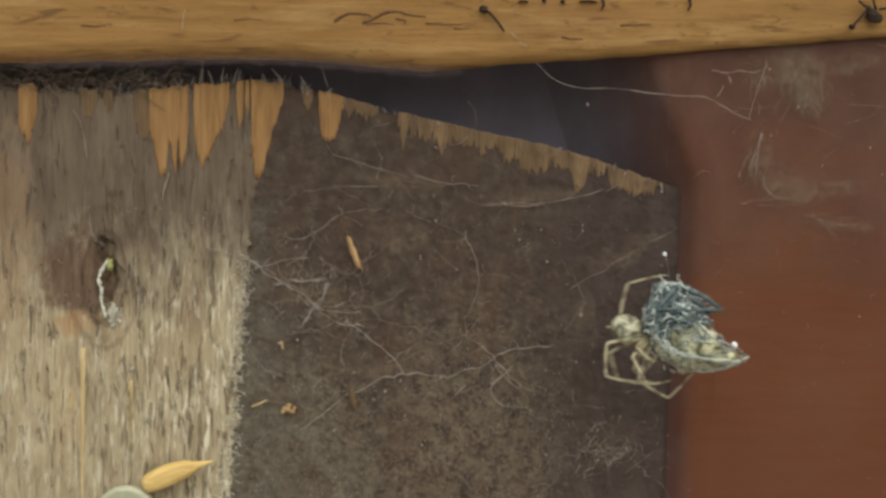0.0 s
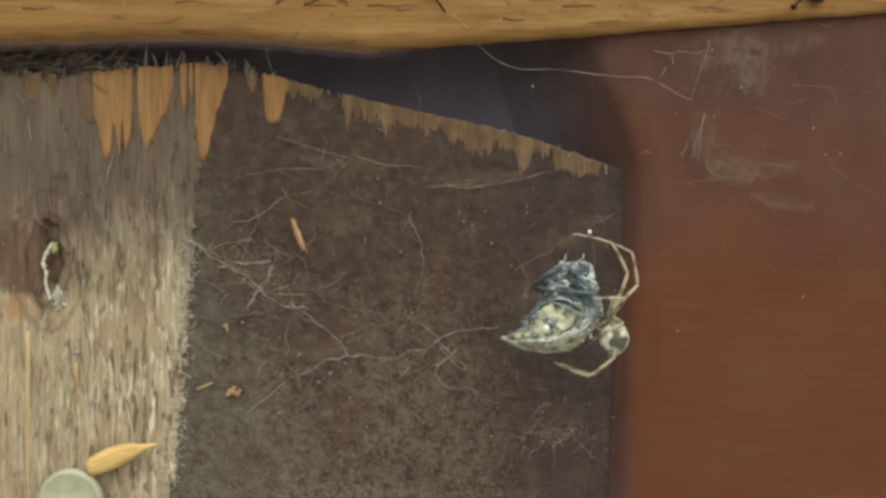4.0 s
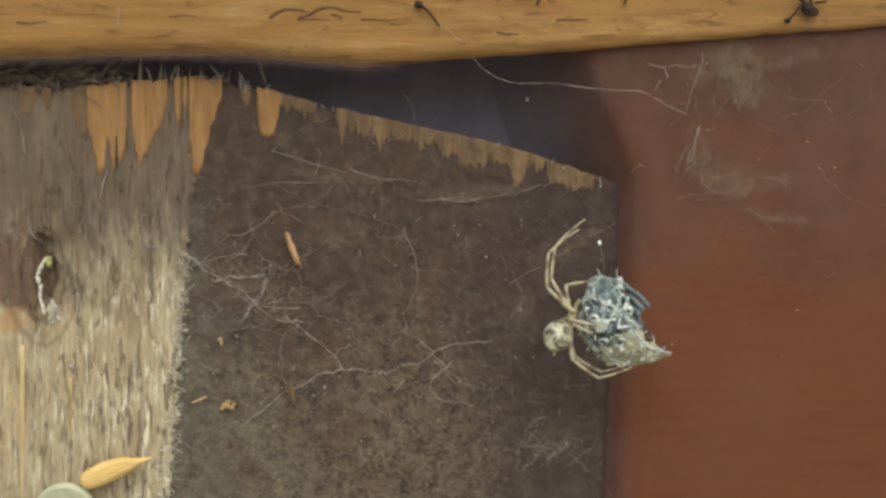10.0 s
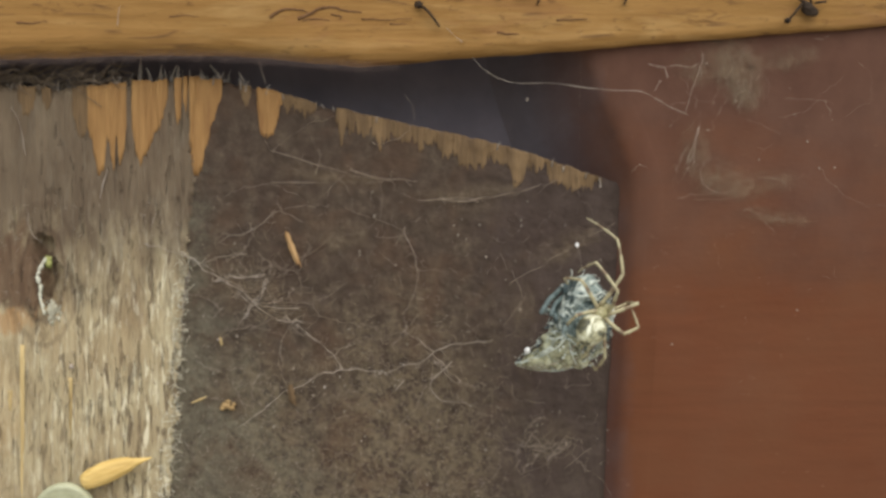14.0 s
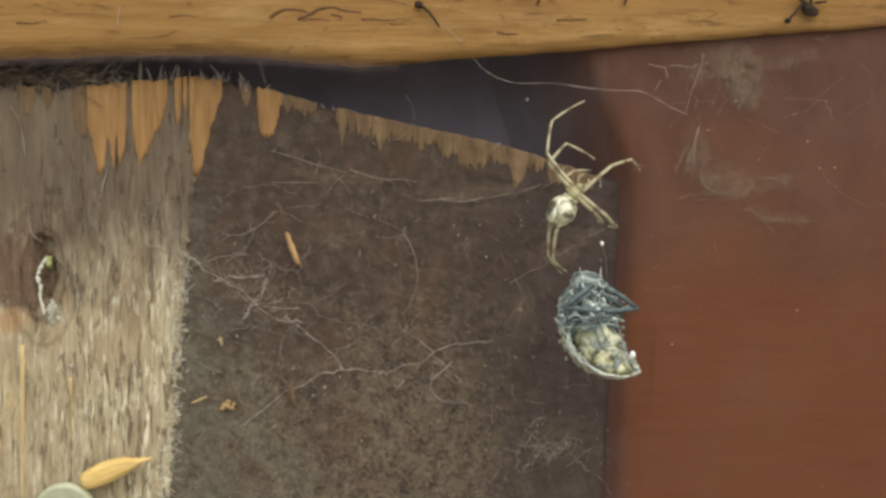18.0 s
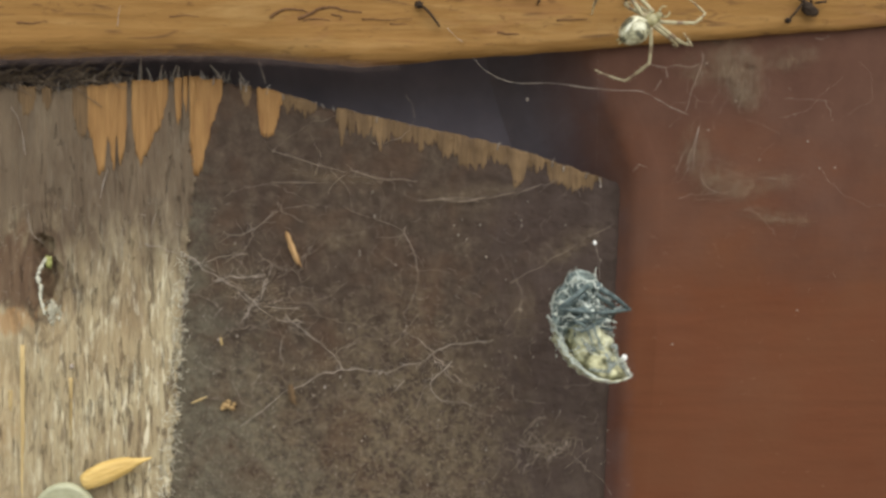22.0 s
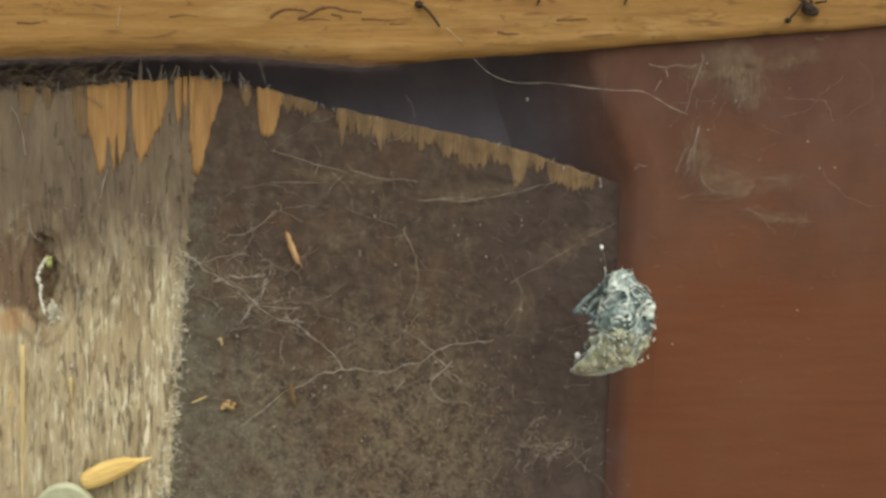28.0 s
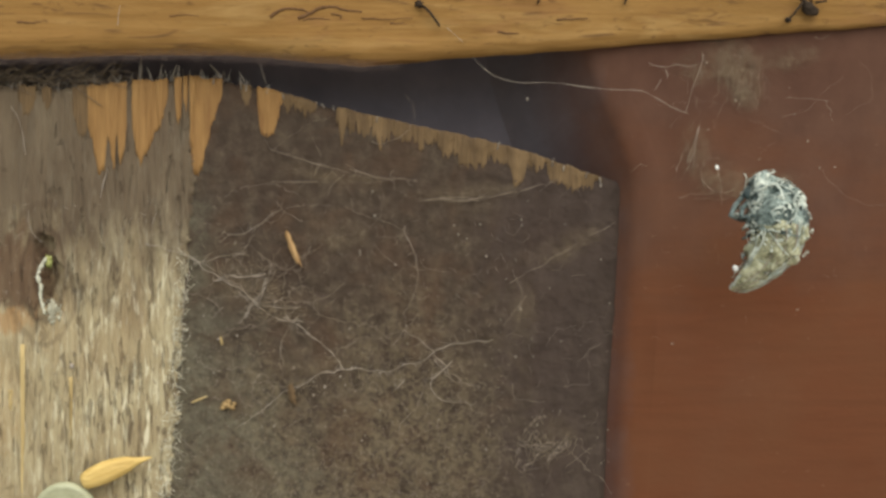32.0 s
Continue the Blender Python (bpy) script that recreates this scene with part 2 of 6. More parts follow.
def mat_bundle():
    p = Paint("silk_bound_body", 0.55, spec=0.3)
    a = p.noise((1, 1, 0.7), 1.7, 4, 0.6, 1.2)
    f = p.noise((1, 1, 0.5), 0.45, 5, 0.65, 1.6)
    c = p.ramp(a, (0.36, (0.022, 0.033, 0.030)), (0.44, (0.075, 0.100, 0.090)), (0.54, (0.18, 0.225, 0.20)), (0.66, (0.40, 0.46, 0.41)))
    c = p.mix(p.ramp(f, (0.55, 0.0), (0.68, 0.55)), c, (0.36, 0.44, 0.42))
    c = p.mix(p.ramp(f, (0.34, 0.6), (0.45, 0.0)), c, (0.035, 0.052, 0.050))
    p.colour(c).bump(a, 0.3).bump(f, 0.18)
    fuzz(p, 0.22, (0.85, 0.97, 0.9))
    return p.mat


def mat_web_haze(name="dusty_web_film", lo=(0.15, 0.105, 0.065), hi=(0.27, 0.205, 0.13)):
    """Sheet of dusty web and of painted haze, denser in the middle, thinning out to nothing at its rim."""
    p = Paint(name, 0.95, spec=0.1)
    a = p.noise((1, 1, 1), 420.0, 6, 0.7, 0.8)
    far = p.n.new("ShaderNodeVectorMath")
    far.operation = "LENGTH"
    p.l.new(p.co, far.inputs[0])
    p.colour(p.ramp(a, (0.35, lo), (0.65, hi)))
    thin = p.ramp(far.outputs["Value"], (0.1, 1.0), (0.95, 0.0))
    p.l.new(p.math("MULTIPLY", thin, p.ramp(a, (0.38, 0.0), (0.68, 0.55))), p.b.inputs["Alpha"])
    return p.mat


def mat_film():
    p = Paint("silk_film", 0.4, spec=0.5)
    a = p.noise((1, 1, 1), 0.9, 4, 0.6, 1.0)
    p.colour(p.ramp(a, (0.35, (0.06, 0.08, 0.072)), (0.65, (0.34, 0.385, 0.345)))).bump(a, 0.2)
    p.l.new(p.ramp(a, (0.38, 0.25), (0.62, 0.85)), p.b.inputs["Alpha"])
    return p.mat


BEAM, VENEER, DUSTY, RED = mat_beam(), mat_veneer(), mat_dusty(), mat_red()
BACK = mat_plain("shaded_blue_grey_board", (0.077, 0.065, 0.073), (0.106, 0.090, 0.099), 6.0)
OLDTORN = mat_plain("old_torn_wood", (0.088, 0.055, 0.028), (0.175, 0.112, 0.054), 1.3, 0.8, 0.2, 0.12, (1, 1, 0.15))
FRESH = mat_plain("fresh_torn_wood", (0.185, 0.092, 0.030), (0.305, 0.172, 0.060), 0.9, 0.75, 0.25, 0.12, (1, 1, 0.1))
PALE = mat_plain("pale_sliver", (0.36, 0.255, 0.105), (0.56, 0.435, 0.215), 0.8, 0.75, 0.25, 0.1, (1, 1, 0.1))
CHIP = mat_plain("tan_chip", (0.22, 0.12, 0.045), (0.42, 0.265, 0.12), 0.8, 0.75, 0.25, 0.1, (1, 1, 0.1))
GREYFIB = mat_plain("grey_fibre", (0.12, 0.10, 0.085), (0.32, 0.28, 0.23), 0.8, 0.9, 0.1, 0.05)
COBWEB = mat_plain("dusty_cobweb", (0.18, 0.14, 0.108), (0.33, 0.268, 0.212), 1.5, 0.9, 0.1, 0.0)
COBPALE = mat_plain("pale_cobweb", (0.22, 0.18, 0.14), (0.40, 0.34, 0.28), 1.5, 0.8, 0.2, 0.0)
SILK = mat_plain("fresh_white_silk", (0.24, 0.28, 0.245), (0.70, 0.74, 0.64), 0.8, 0.5, 0.3, 0.0)
WHITE = mat_plain("white_speck", (0.62, 0.62, 0.58), (0.8, 0.8, 0.76), 0.5, 0.6, 0.4, 0.02)
CREAM = mat_plain("pale_yellow_belly", (0.2, 0.195, 0.115), (0.56, 0.56, 0.37), 1.1, 0.5, 0.4, 0.2)
DARKLEG = mat_plain("dark_insect_leg", (0.028, 0.042, 0.042), (0.14, 0.185, 0.175), 0.8, 0.55, 0.4, 0.05)
HUSK = mat_plain("dried_dark_husk", (0.014, 0.009, 0.006), (0.05, 0.034, 0.022), 0.6, 0.8, 0.12, 0.05)
SEEDM = mat_plain("golden_seed_husk", (0.48, 0.31, 0.08), (0.74, 0.53, 0.19), 0.9, 0.5, 0.4, 0.12, (0.15, 1, 1))
METAL = mat_plain("dull_painted_metal", (0.30, 0.30, 0.18), (0.44, 0.44, 0.29), 1.8, 0.5, 0.4, 0.04)
RUST = mat_plain("rusty_metal", (0.10, 0.04, 0.015), (0.26, 0.12, 0.045), 1.0, 0.85, 0.2, 0.1)
CEPH = mat_plain("tan_carapace", (0.19, 0.165, 0.07), (0.42, 0.385, 0.20), 0.6, 0.42, 0.5, 0.03)
FILM, WEBFILM = mat_film(), mat_web_haze()
EYE = mat_plain("dark_eye", (0.01, 0.01, 0.01), (0.02, 0.02, 0.02), 1.0, 0.2, 0.6, 0.0)
ABDOMEN, LEGM, WINGM, BUNDLE, HIND = mat_abdomen(), mat_leg(), mat_wing(), mat_bundle(), mat_hind()
GROUND = mat_plain("pale_bounce_ground", (0.42, 0.395, 0.345), (0.56, 0.53, 0.475), 60.0, 0.95, 0.1, 3.0)


# ---- mesh helpers ----
def mesh_of(name, bm, mats, smooth=True):
    bm.normal_update()
    me = bpy.data.meshes.new(name)
    bm.to_mesh(me)
    bm.free()
    for m in mats if isinstance(mats, (list, tuple)) else [mats]:
        me.materials.append(m)
    me.polygons.foreach_set("use_smooth", [smooth] * len(me.polygons))
    return me


def thing(name, bm, mats, label, category, group="", kind="", smooth=True):
    return tagged(new(name, mesh_of(name, bm, mats, smooth)), label, category, group, kind)


def part(name, bm, mats, parent, label="", smooth=True):
    ob = new(name, mesh_of(name, bm, mats, smooth))
    ob.parent = parent
    return tagged(ob, label)


def tube(bm, pts, r0, r1=None, n=5, rag=0.0):
    """A round strand along pts, tapering from r0 to r1, closed at both ends; rag makes it uneven."""
    pts = [Vector(p) for p in pts]
    r1 = r0 if r1 is None else r1
    rings, side, seed = [], None, pts[0].x * 7e4
    for i, p in enumerate(pts):
        d = (pts[min(i + 1, len(pts) - 1)] - pts[max(i - 1, 0)])
        d = d.normalized() if d.length > 0 else Vector((0, 0, 1))
        if side is None:
            side = d.orthogonal().normalized()
        side = (side - d * side.dot(d))
        side = side.normalized() if side.length > 1e-9 else d.orthogonal().normalized()
        up = d.cross(side)
        r = r0 + (r1 - r0) * i / max(1, len(pts) - 1)
        if rag:
            r *= 1 + rag * noise.noise(Vector((i * 0.42, seed, 3)))
        rings.append([bm.verts.new(p + (side * math.cos(a) + up * math.sin(a)) * r) for a in [2 * math.pi * k / n for k in range(n)]])
    for a, b in zip(rings, rings[1:]):
        for k in range(n):
            bm.faces.new((a[k], a[(k + 1) % n], b[(k + 1) % n], b[k]))
    bm.faces.new(rings[0][::-1])
    bm.faces.new(rings[-1])


def ball(bm, c, r, sub=2, rough=0.0, freq=1.0, turn=None):
    """A lumpy ellipsoid at c with the three radii r; rough and freq in terms of its size."""
    made = bmesh.ops.create_icosphere(bm, subdivisions=sub, radius=1.0)["verts"]
    for v in made:
        k = 1 + rough * noise.noise(v.co * freq + Vector(c) * 3000)
        p = Vector((v.co.x * r[0] * k, v.co.y * r[1] * k, v.co.z * r[2] * k))
        v.co = (turn @ p if turn else p) + Vector(c)
    return made


def smooth_line(pts, steps=6):
    """A gentle line through pts."""
    pts = [Vector(p) for p in pts]
    out = []
    for i in range(len(pts) - 1):
        a, b, c, d = pts[max(i - 1, 0)], pts[i], pts[i + 1], pts[min(i + 2, len(pts) - 1)]
        for k in range(steps):
            t = k / steps
            out.append(0.5 * ((2 * b) + (c - a) * t + (2 * a - 5 * b + 4 * c - d) * t * t + (3 * b - a - 3 * c + d) * t ** 3))
    return out + [pts[-1]]


def steps_of(table, t):
    """The value at t of a table of (time, value, ...) rows, eased between them."""
    if t <= table[0][0]:
        return table[0][1:]
    for a, b in zip(table, table[1:]):
        if t <= b[0]:
            k = (t - a[0]) / (b[0] - a[0])
            return tuple(x + (y - x) * k for x, y in zip(a[1:], b[1:]))
    return table[-1][1:]


def along(table, x):
    return steps_of(table, x)[0]


# ---- the wall ----
EDGE = [(-9000, 150), (0, 152), (60, 160), (130, 158), (240, 150), (330, 140), (400, 146), (490, 166), (560, 186), (640, 204), (740, 228), (830, 246), (930, 272), (1000, 296), (1060, 318), (1102, 336), (1116, 340)]
STRIP = [(-100, 352), (300, 343), (400, 336), (480, 330), (560, 322), (680, 318), (760, 312), (880, 296), (2000, 250)]
RIGHT = [(-100, 1104), (340, 1102), (480, 1097), (700, 1080), (882, 1071), (2000, 1036)]


def edge_at(u):
    saw = 7 * noise.noise(Vector((u * 0.045, 3.1, 0))) + 5 * noise.noise(Vector((u * 0.16, 7.7, 0)))
    return along(EDGE, u) + saw * (0.35 if u > 480 else 0.8)


def panel_depth(u, v):
    """How far the panel's face stands before the wall plane, in mm."""
    s = along(STRIP, v) + 7 * noise.noise(Vector((v * 0.05, 1.5, 0))) + 4 * noise.noise(Vector((v * 0.2, 9.5, 0)))
    k = min(1, max(0, (s - u) / 7 + 0.5))
    fib = noise.noise(Vector((u * 0.16, v * 0.010, 0)))
    fine = noise.noise(Vector((u * 0.45, v * 0.02, 5)))
    dust = noise.fractal(Vector((u * 0.03, v * 0.03, 2)), 0.6, 2.0, 4)
    d = k * (0.45 + 0.16 * fib + 0.09 * fine) + (1 - k) * (0.16 * dust)
    e = math.hypot((u - 92 - 6 * noise.noise(Vector((v * 0.045, 0, 4)))) / (17 + 5 * noise.noise(Vector((v * 0.11, 2, 4)))), (v - 498) / 42)
    e = min(e, math.hypot((u - 80) / 17, (v - 440) / 22) + 0.25 * noise.noise(Vector((u * 0.1, v * 0.1, 3))))
    if e < 1.35:
        d -= 1.5 * min(1, max(0, (1.2 - e) / 0.35))
    elif e < 3.2:
        d -= 0.25 * (3.2 - e) * min(1, max(0.25, 1 - (u - 50) / 40)) * (0.6 + 0.6 * noise.noise(Vector((u * 0.04, v * 0.04, 6))))
    return d, k


def build_panel():
    us = list(range(-9000, -400, 400)) + list(range(-400, -40, 12)) + [-40 + 3.2 * i for i in range(int(1120 / 3.2))]
    cols, vs_n = [], 250
    bm = bmesh.new()
    verts, kinds = [], []
    for u in us:
        top, col = edge_at(u), []
        for j in range(vs_n + 30):
            q = j / vs_n
            v = top + (930 - top) * q if j <= vs_n else 930 + (j - vs_n) ** 2 * 18
            uu = u
            if u > 1020:
                lim = along(RIGHT, v)
                uu = 1020 + (lim - 1020) * (u - 1020) / (us[-1] - 1020)
            d, k = panel_depth(uu, v)
            d -= 0.5 * max(0, 1 - (v - top) / 14) ** 2
            if u > 1020:
                d -= 0.5 * max(0, 1 - (lim - uu) / 16) ** 2
            bv = bm.verts.new(at(uu, v, d))
            col.append((bv, k, uu, v))
        cols.append(col)
    for a, b in zip(cols, cols[1:]):
        for j in range(len(a) - 1):
            f = bm.faces.new((a[j][0], a[j + 1][0], b[j + 1][0], b[j][0]))
            k = a[j][1] + b[j + 1][1]
            f.material_index = 0 if k > 1 else 1
    # the sawn thickness: top edge and right-hand edge run back 12 mm
    back = -8.5
    for a, b in zip(cols, cols[1:]):
        p, q = a[0], b[0]
        f = bm.faces.new((p[0], q[0], bm.verts.new(at(q[2], q[3], back)), bm.verts.new(at(p[2], p[3], back))))
        f.material_index = 1
    last = cols[-1]
    for p, q in zip(last, last[1:]):
        f = bm.faces.new((p[0], q[0], bm.verts.new(at(q[2], q[3], back)), bm.verts.new(at(p[2], p[3], back))))
        f.material_index = 1
    bmesh.ops.recalc_face_normals(bm, faces=bm.faces[:])
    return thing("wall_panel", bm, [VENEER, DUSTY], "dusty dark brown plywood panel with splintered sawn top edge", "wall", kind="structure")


panel = build_panel()

BEAM_LOW = [(-9000, 106), (-40, 107), (110, 104), (300, 98), (420, 101), (520, 109), (640, 119), (760, 110), (870, 101), (1000, 92), (1150, 80), (1350, 64), (1568, 48), (1700, 42), (9000, 30)]


def beam_face(u):
    """How far the batten's front stands before the wall, in mm."""
    return along([(-60, 4.4), (850, 4.1), (1150, 3.4), (1640, 3.1)], u)


def build_beam():
    """A batten with a rounded, wavering lower arris, standing 3 to 4 mm before the wall."""
    us = list(range(-9000, -60, 600)) + list(range(-60, 1640, 8)) + list(range(1640, 9000, 600))
    bm = bmesh.new()
    cols = []
    for u in us:
        low = along(BEAM_LOW, u) + 2.5 * noise.noise(Vector((u * 0.02, 0.7, 0)))
        front = beam_face(u)
        r = along([(-60, 2.3), (620, 2.1), (900, 1.5), (1200, 1.0), (1640, 0.8)], u)
        prof = [(-14.0, low - 40), (front - r - 2.0, low - 8)]
        for i in range(10):
            a = math.pi / 2 * i / 9
            prof.append((front - r + r * math.sin(a), low - 17 * r * (1 - math.cos(a))))
        for v in (low - 17 * r - 6, 24, 12, 0, -14, -40, -90, -300, -900, -2400):
            prof.append((front, v))
        col = []
        for d, v in prof:
            w = 0.10 * noise.fractal(Vector((u * 0.012, v * 0.09, 3)), 0.7, 2.0, 4) if d > 0 else 0
            col.append(bm.verts.new(hang(u, v, d + w)))
        cols.append(col)
    for a, b in zip(cols, cols[1:]):
        for j in range(len(a) - 1):
            bm.faces.new((a[j], b[j], b[j + 1], a[j + 1]))
    bmesh.ops.recalc_face_normals(bm, faces=bm.faces[:])
    return thing("trim_batten", bm, BEAM, "honey-coloured wooden batten with dark grain and rounded lower edge", "batten", kind="structure")


beam = build_beam()


REDLEFT = [(-2400, 1004), (60, 1012), (120, 1028), (180, 1050), (250, 1080), (310, 1101), (340, 1104), (480, 1098), (700, 1084), (882, 1078), (3000, 1045)]


def build_red():
    """The red board: a slope added at its near edge runs back behind the panel, to darken by degrees."""
    bm = bmesh.new()
    rows = []
    vs = [-2400, -900, -300] + [-100 + 12 * j for j in range(90)] + [1200, 2000, 4000, 9000]
    for v in vs:
        lo = along(REDLEFT, v)
        row = []
        for du, d in [(-232, -24.0), (-226, -8.4)] + [(-215 + 215 * k / 14, -8.05 + 8.35 * (k / 14) ** 2.3) for k in range(15)] + [(7, 0.95), (14, 1.4), (23, 1.7), (36, 1.9), (60, 2.0)]:
            row.append(bm.verts.new(at(lo + du, v, d)))
        for i in range(1, 61):
            u = lo + 60 + (9000 - lo - 60) * (i / 60) ** 2.2
            row.append(bm.verts.new(at(u, v, 2.0 + 0.25 * noise.noise(Vector((u * 0.004, v * 0.008, 1))) * min(1, i / 4))))
        row.append(bm.verts.new(at(9000, v, -24)))
        rows.append(row)
    for a, b in zip(rows, rows[1:]):
        for j in range(len(a) - 1):
            bm.faces.new((a[j], b[j], b[j + 1], a[j + 1]))
    bm.faces.new(rows[0])
    bm.faces.new(rows[-1][::-1])
    bmesh.ops.recalc_face_normals(bm, faces=bm.faces[:])
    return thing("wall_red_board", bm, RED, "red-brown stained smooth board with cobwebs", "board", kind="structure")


build_red()


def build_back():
    """The board added behind the gap, toned dark for the shade there; it leans back from left to right."""
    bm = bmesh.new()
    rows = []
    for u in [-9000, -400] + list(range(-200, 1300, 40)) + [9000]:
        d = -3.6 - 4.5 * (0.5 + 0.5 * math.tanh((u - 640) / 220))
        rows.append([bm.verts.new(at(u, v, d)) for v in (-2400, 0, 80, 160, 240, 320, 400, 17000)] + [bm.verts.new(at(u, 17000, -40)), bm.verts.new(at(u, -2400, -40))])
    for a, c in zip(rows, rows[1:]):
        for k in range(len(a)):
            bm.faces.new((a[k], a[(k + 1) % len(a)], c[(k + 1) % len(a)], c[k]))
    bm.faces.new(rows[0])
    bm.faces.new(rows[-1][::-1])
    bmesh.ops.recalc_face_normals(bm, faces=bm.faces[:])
    return thing("wall_back", bm, BACK, "blue-grey board deep in the gap, toned dark for shade", "wall", kind="structure")


build_back()


# unseen ground, made pale to throw fill light up under the batten
def build_ground():
    bm = bmesh.new()
    n = 24
    grid = [[bm.verts.new((x ** 3 * 900, y ** 3 * 900, -1.0 + 0.004 * noise.noise(Vector((x * 9, y * 9, 0))))) for y in [2 * j / n - 1 for j in range(n + 1)]] for x in [2 * i / n - 1 for i in range(n + 1)]]
    for i in range(n):
        for j in range(n):
            bm.faces.new((grid[i][j], grid[i + 1][j], grid[i + 1][j + 1], grid[i][j + 1]))
    return thing("ground", bm, GROUND, "unseen ground below the wall, pale to bounce light up", "ground", kind="structure")


build_ground()


# ---- torn wood on the panel ----
rng = random.Random(7)


def torn(name, u, v, w, length, lean, mat, parent, label="", lift=0.25, tips=1, sharp=1.7, solid=0.12, rag=0.55):
    """A wedge of torn wood that hangs from the sawn edge: broad above, ragged points below."""
    bm = bmesh.new()
    n, m = max(8, int(w / 3)), 9
    left, cols, ln_seed = u - w / 2, [], length * 0.37
    for i in range(n + 1):
        x = i / n
        saw = abs(((x * tips) % 1.0) - 0.5) * 2 if tips > 1 else abs(x - 0.5) * 2
        env = 1 - 0.35 * abs(x - 0.45) if tips > 1 else 1.0
        reach = length * (solid + (1 - solid) * (1 - saw ** sharp)) * env * (1 + rag * noise.noise(Vector((u + i * 2.3, ln_seed, 0))) + 0.3 * noise.noise(Vector((u + i * 7.7, ln_seed, 4))))
        col = []
        for j in range(m + 1):
            q = j / m
            uu = left + w * x + lean * q * reach / max(length, 1) + 1.5 * noise.noise(Vector((x * 9, q * 3, u)))
            vv = (edge_at(uu) - 3 if v is None else v) + reach * q
            d, _ = panel_depth(uu, vv)
            col.append(bm.verts.new(at(uu, vv, d + lift * (1 - 0.7 * q) + 0.08 * noise.noise(Vector((uu * 0.35, vv * 0.03, 1))))))
        cols.append(col)
    front = []
    for a, b in zip(cols, cols[1:]):
        for j in range(m):
            front.append(bm.faces.new((a[j], a[j + 1], b[j + 1], b[j])))
    ext = bmesh.ops.extrude_face_region(bm, geom=front)
    for g in ext["geom"]:
        if isinstance(g, bmesh.types.BMVert):
            g.co.y += 0.5 * MM
    bmesh.ops.recalc_face_normals(bm, faces=bm.faces[:])
    return part(name, bm, mat, parent, label)


def shard(us, lows, mat, label, lift=0.28, up=3, wide=0):
    """A torn patch below the sawn edge whose lower outline runs through (us, lows), with a frayed rim."""
    bm = bmesh.new()
    u0, u1 = us[0] - wide, us[-1] + wide
    n, m = max(10, int((u1 - u0) / 1.6)), 10
    table, cols = list(zip(us, lows)), []
    for i in range(n + 1):
        u = u0 + (u1 - u0) * i / n
        top = edge_at(u) - up - 3 * noise.noise(Vector((u * 0.4, 2, 0)))
        fray = 10 * noise.noise(Vector((u * 0.13, 5.5, u0))) + 16 * noise.noise(Vector((u * 0.45, 1.5, u0)))
        low = max(top + 5, along(table, u) + fray)
        col = []
        for j in range(m + 1):
            q = j / m
            uu, vv = u + 1.2 * noise.noise(Vector((u * 0.1, q * 4, u0))), top + (low - top) * q
            d = panel_depth(uu, vv)[0]
            col.append(bm.verts.new(at(uu, vv, d + lift * (1 - 0.75 * q) + 0.10 * noise.noise(Vector((uu * 0.35, vv * 0.03, 1))))))
        cols.append(col)
    front = [bm.faces.new((a[j], a[j + 1], b[j + 1], b[j])) for a, b in zip(cols, cols[1:]) for j in range(m)]
    for g in bmesh.ops.extrude_face_region(bm, geom=front)["geom"]:
        if isinstance(g, bmesh.types.BMVert):
            g.co.y += 0.5 * MM
    bmesh.ops.recalc_face_normals(bm, faces=bm.faces[:])
    return part("splinter", bm, mat, panel, label)


FRESH_TORN, DULL_TORN = "fresh orange torn wood splinter", "dull tan torn wood splinter"
for us, lows in (((-72, -66, -56, -46, -40), (200, 238, 246, 225, 190)), ((159, 168, 174, 181, 188, 193, 196, 201, 205, 208, 211, 215, 221, 226), (230, 262, 298, 318, 294, 240, 240, 288, 298, 244, 238, 296, 284, 222)),
                 ((236, 242, 250, 258, 264, 276, 290, 299), (226, 262, 292, 284, 268, 246, 214, 172)), ((311, 316, 321, 324), (180, 220, 212, 170)), ((327, 331, 335), (176, 206, 168)),
                 ((338, 342, 348, 355, 362, 372, 384, 393), (262, 298, 308, 296, 272, 240, 200, 166)), ((455, 461, 468, 476, 484, 492, 499), (196, 232, 246, 242, 238, 214, 184))):
    shard(us, lows, FRESH, FRESH_TORN)
for us, lows in (((131, 140, 148, 154, 160), (190, 236, 246, 240, 196)), ((34, 44, 56, 66), (176, 200, 206, 180)), ((78, 86, 94), (180, 196, 176)), ((424, 430, 438, 444), (162, 190, 186, 166)),
                 ((500, 512, 524, 540, 556), (184, 200, 196, 202, 200)), ((599, 604, 609, 615), (214, 256, 238, 212)), ((616, 630, 646, 660), (226, 232, 240, 228)), ((662, 672, 684, 700), (240, 256, 246, 238)),
                 ((702, 716, 730, 746, 762, 772), (246, 254, 246, 262, 258, 250)), ((776, 784, 794, 804), (258, 280, 284, 262)), ((806, 820, 836, 852, 866), (278, 292, 298, 294, 276)), ((868, 880, 894, 900), (280, 292, 296, 282)),
                 ((902, 908, 916, 926, 936), (294, 318, 328, 316, 290)), ((938, 950, 964), (292, 302, 296)), ((972, 984, 1000, 1016, 1032, 1048, 1060), (310, 328, 332, 336, 334, 330, 322))):
    shard(us, lows, OLDTORN, DULL_TORN, 0.14 + 0.08 * ((us[0] // 7) % 2), 3, 4 if us[0] > 490 else 0)
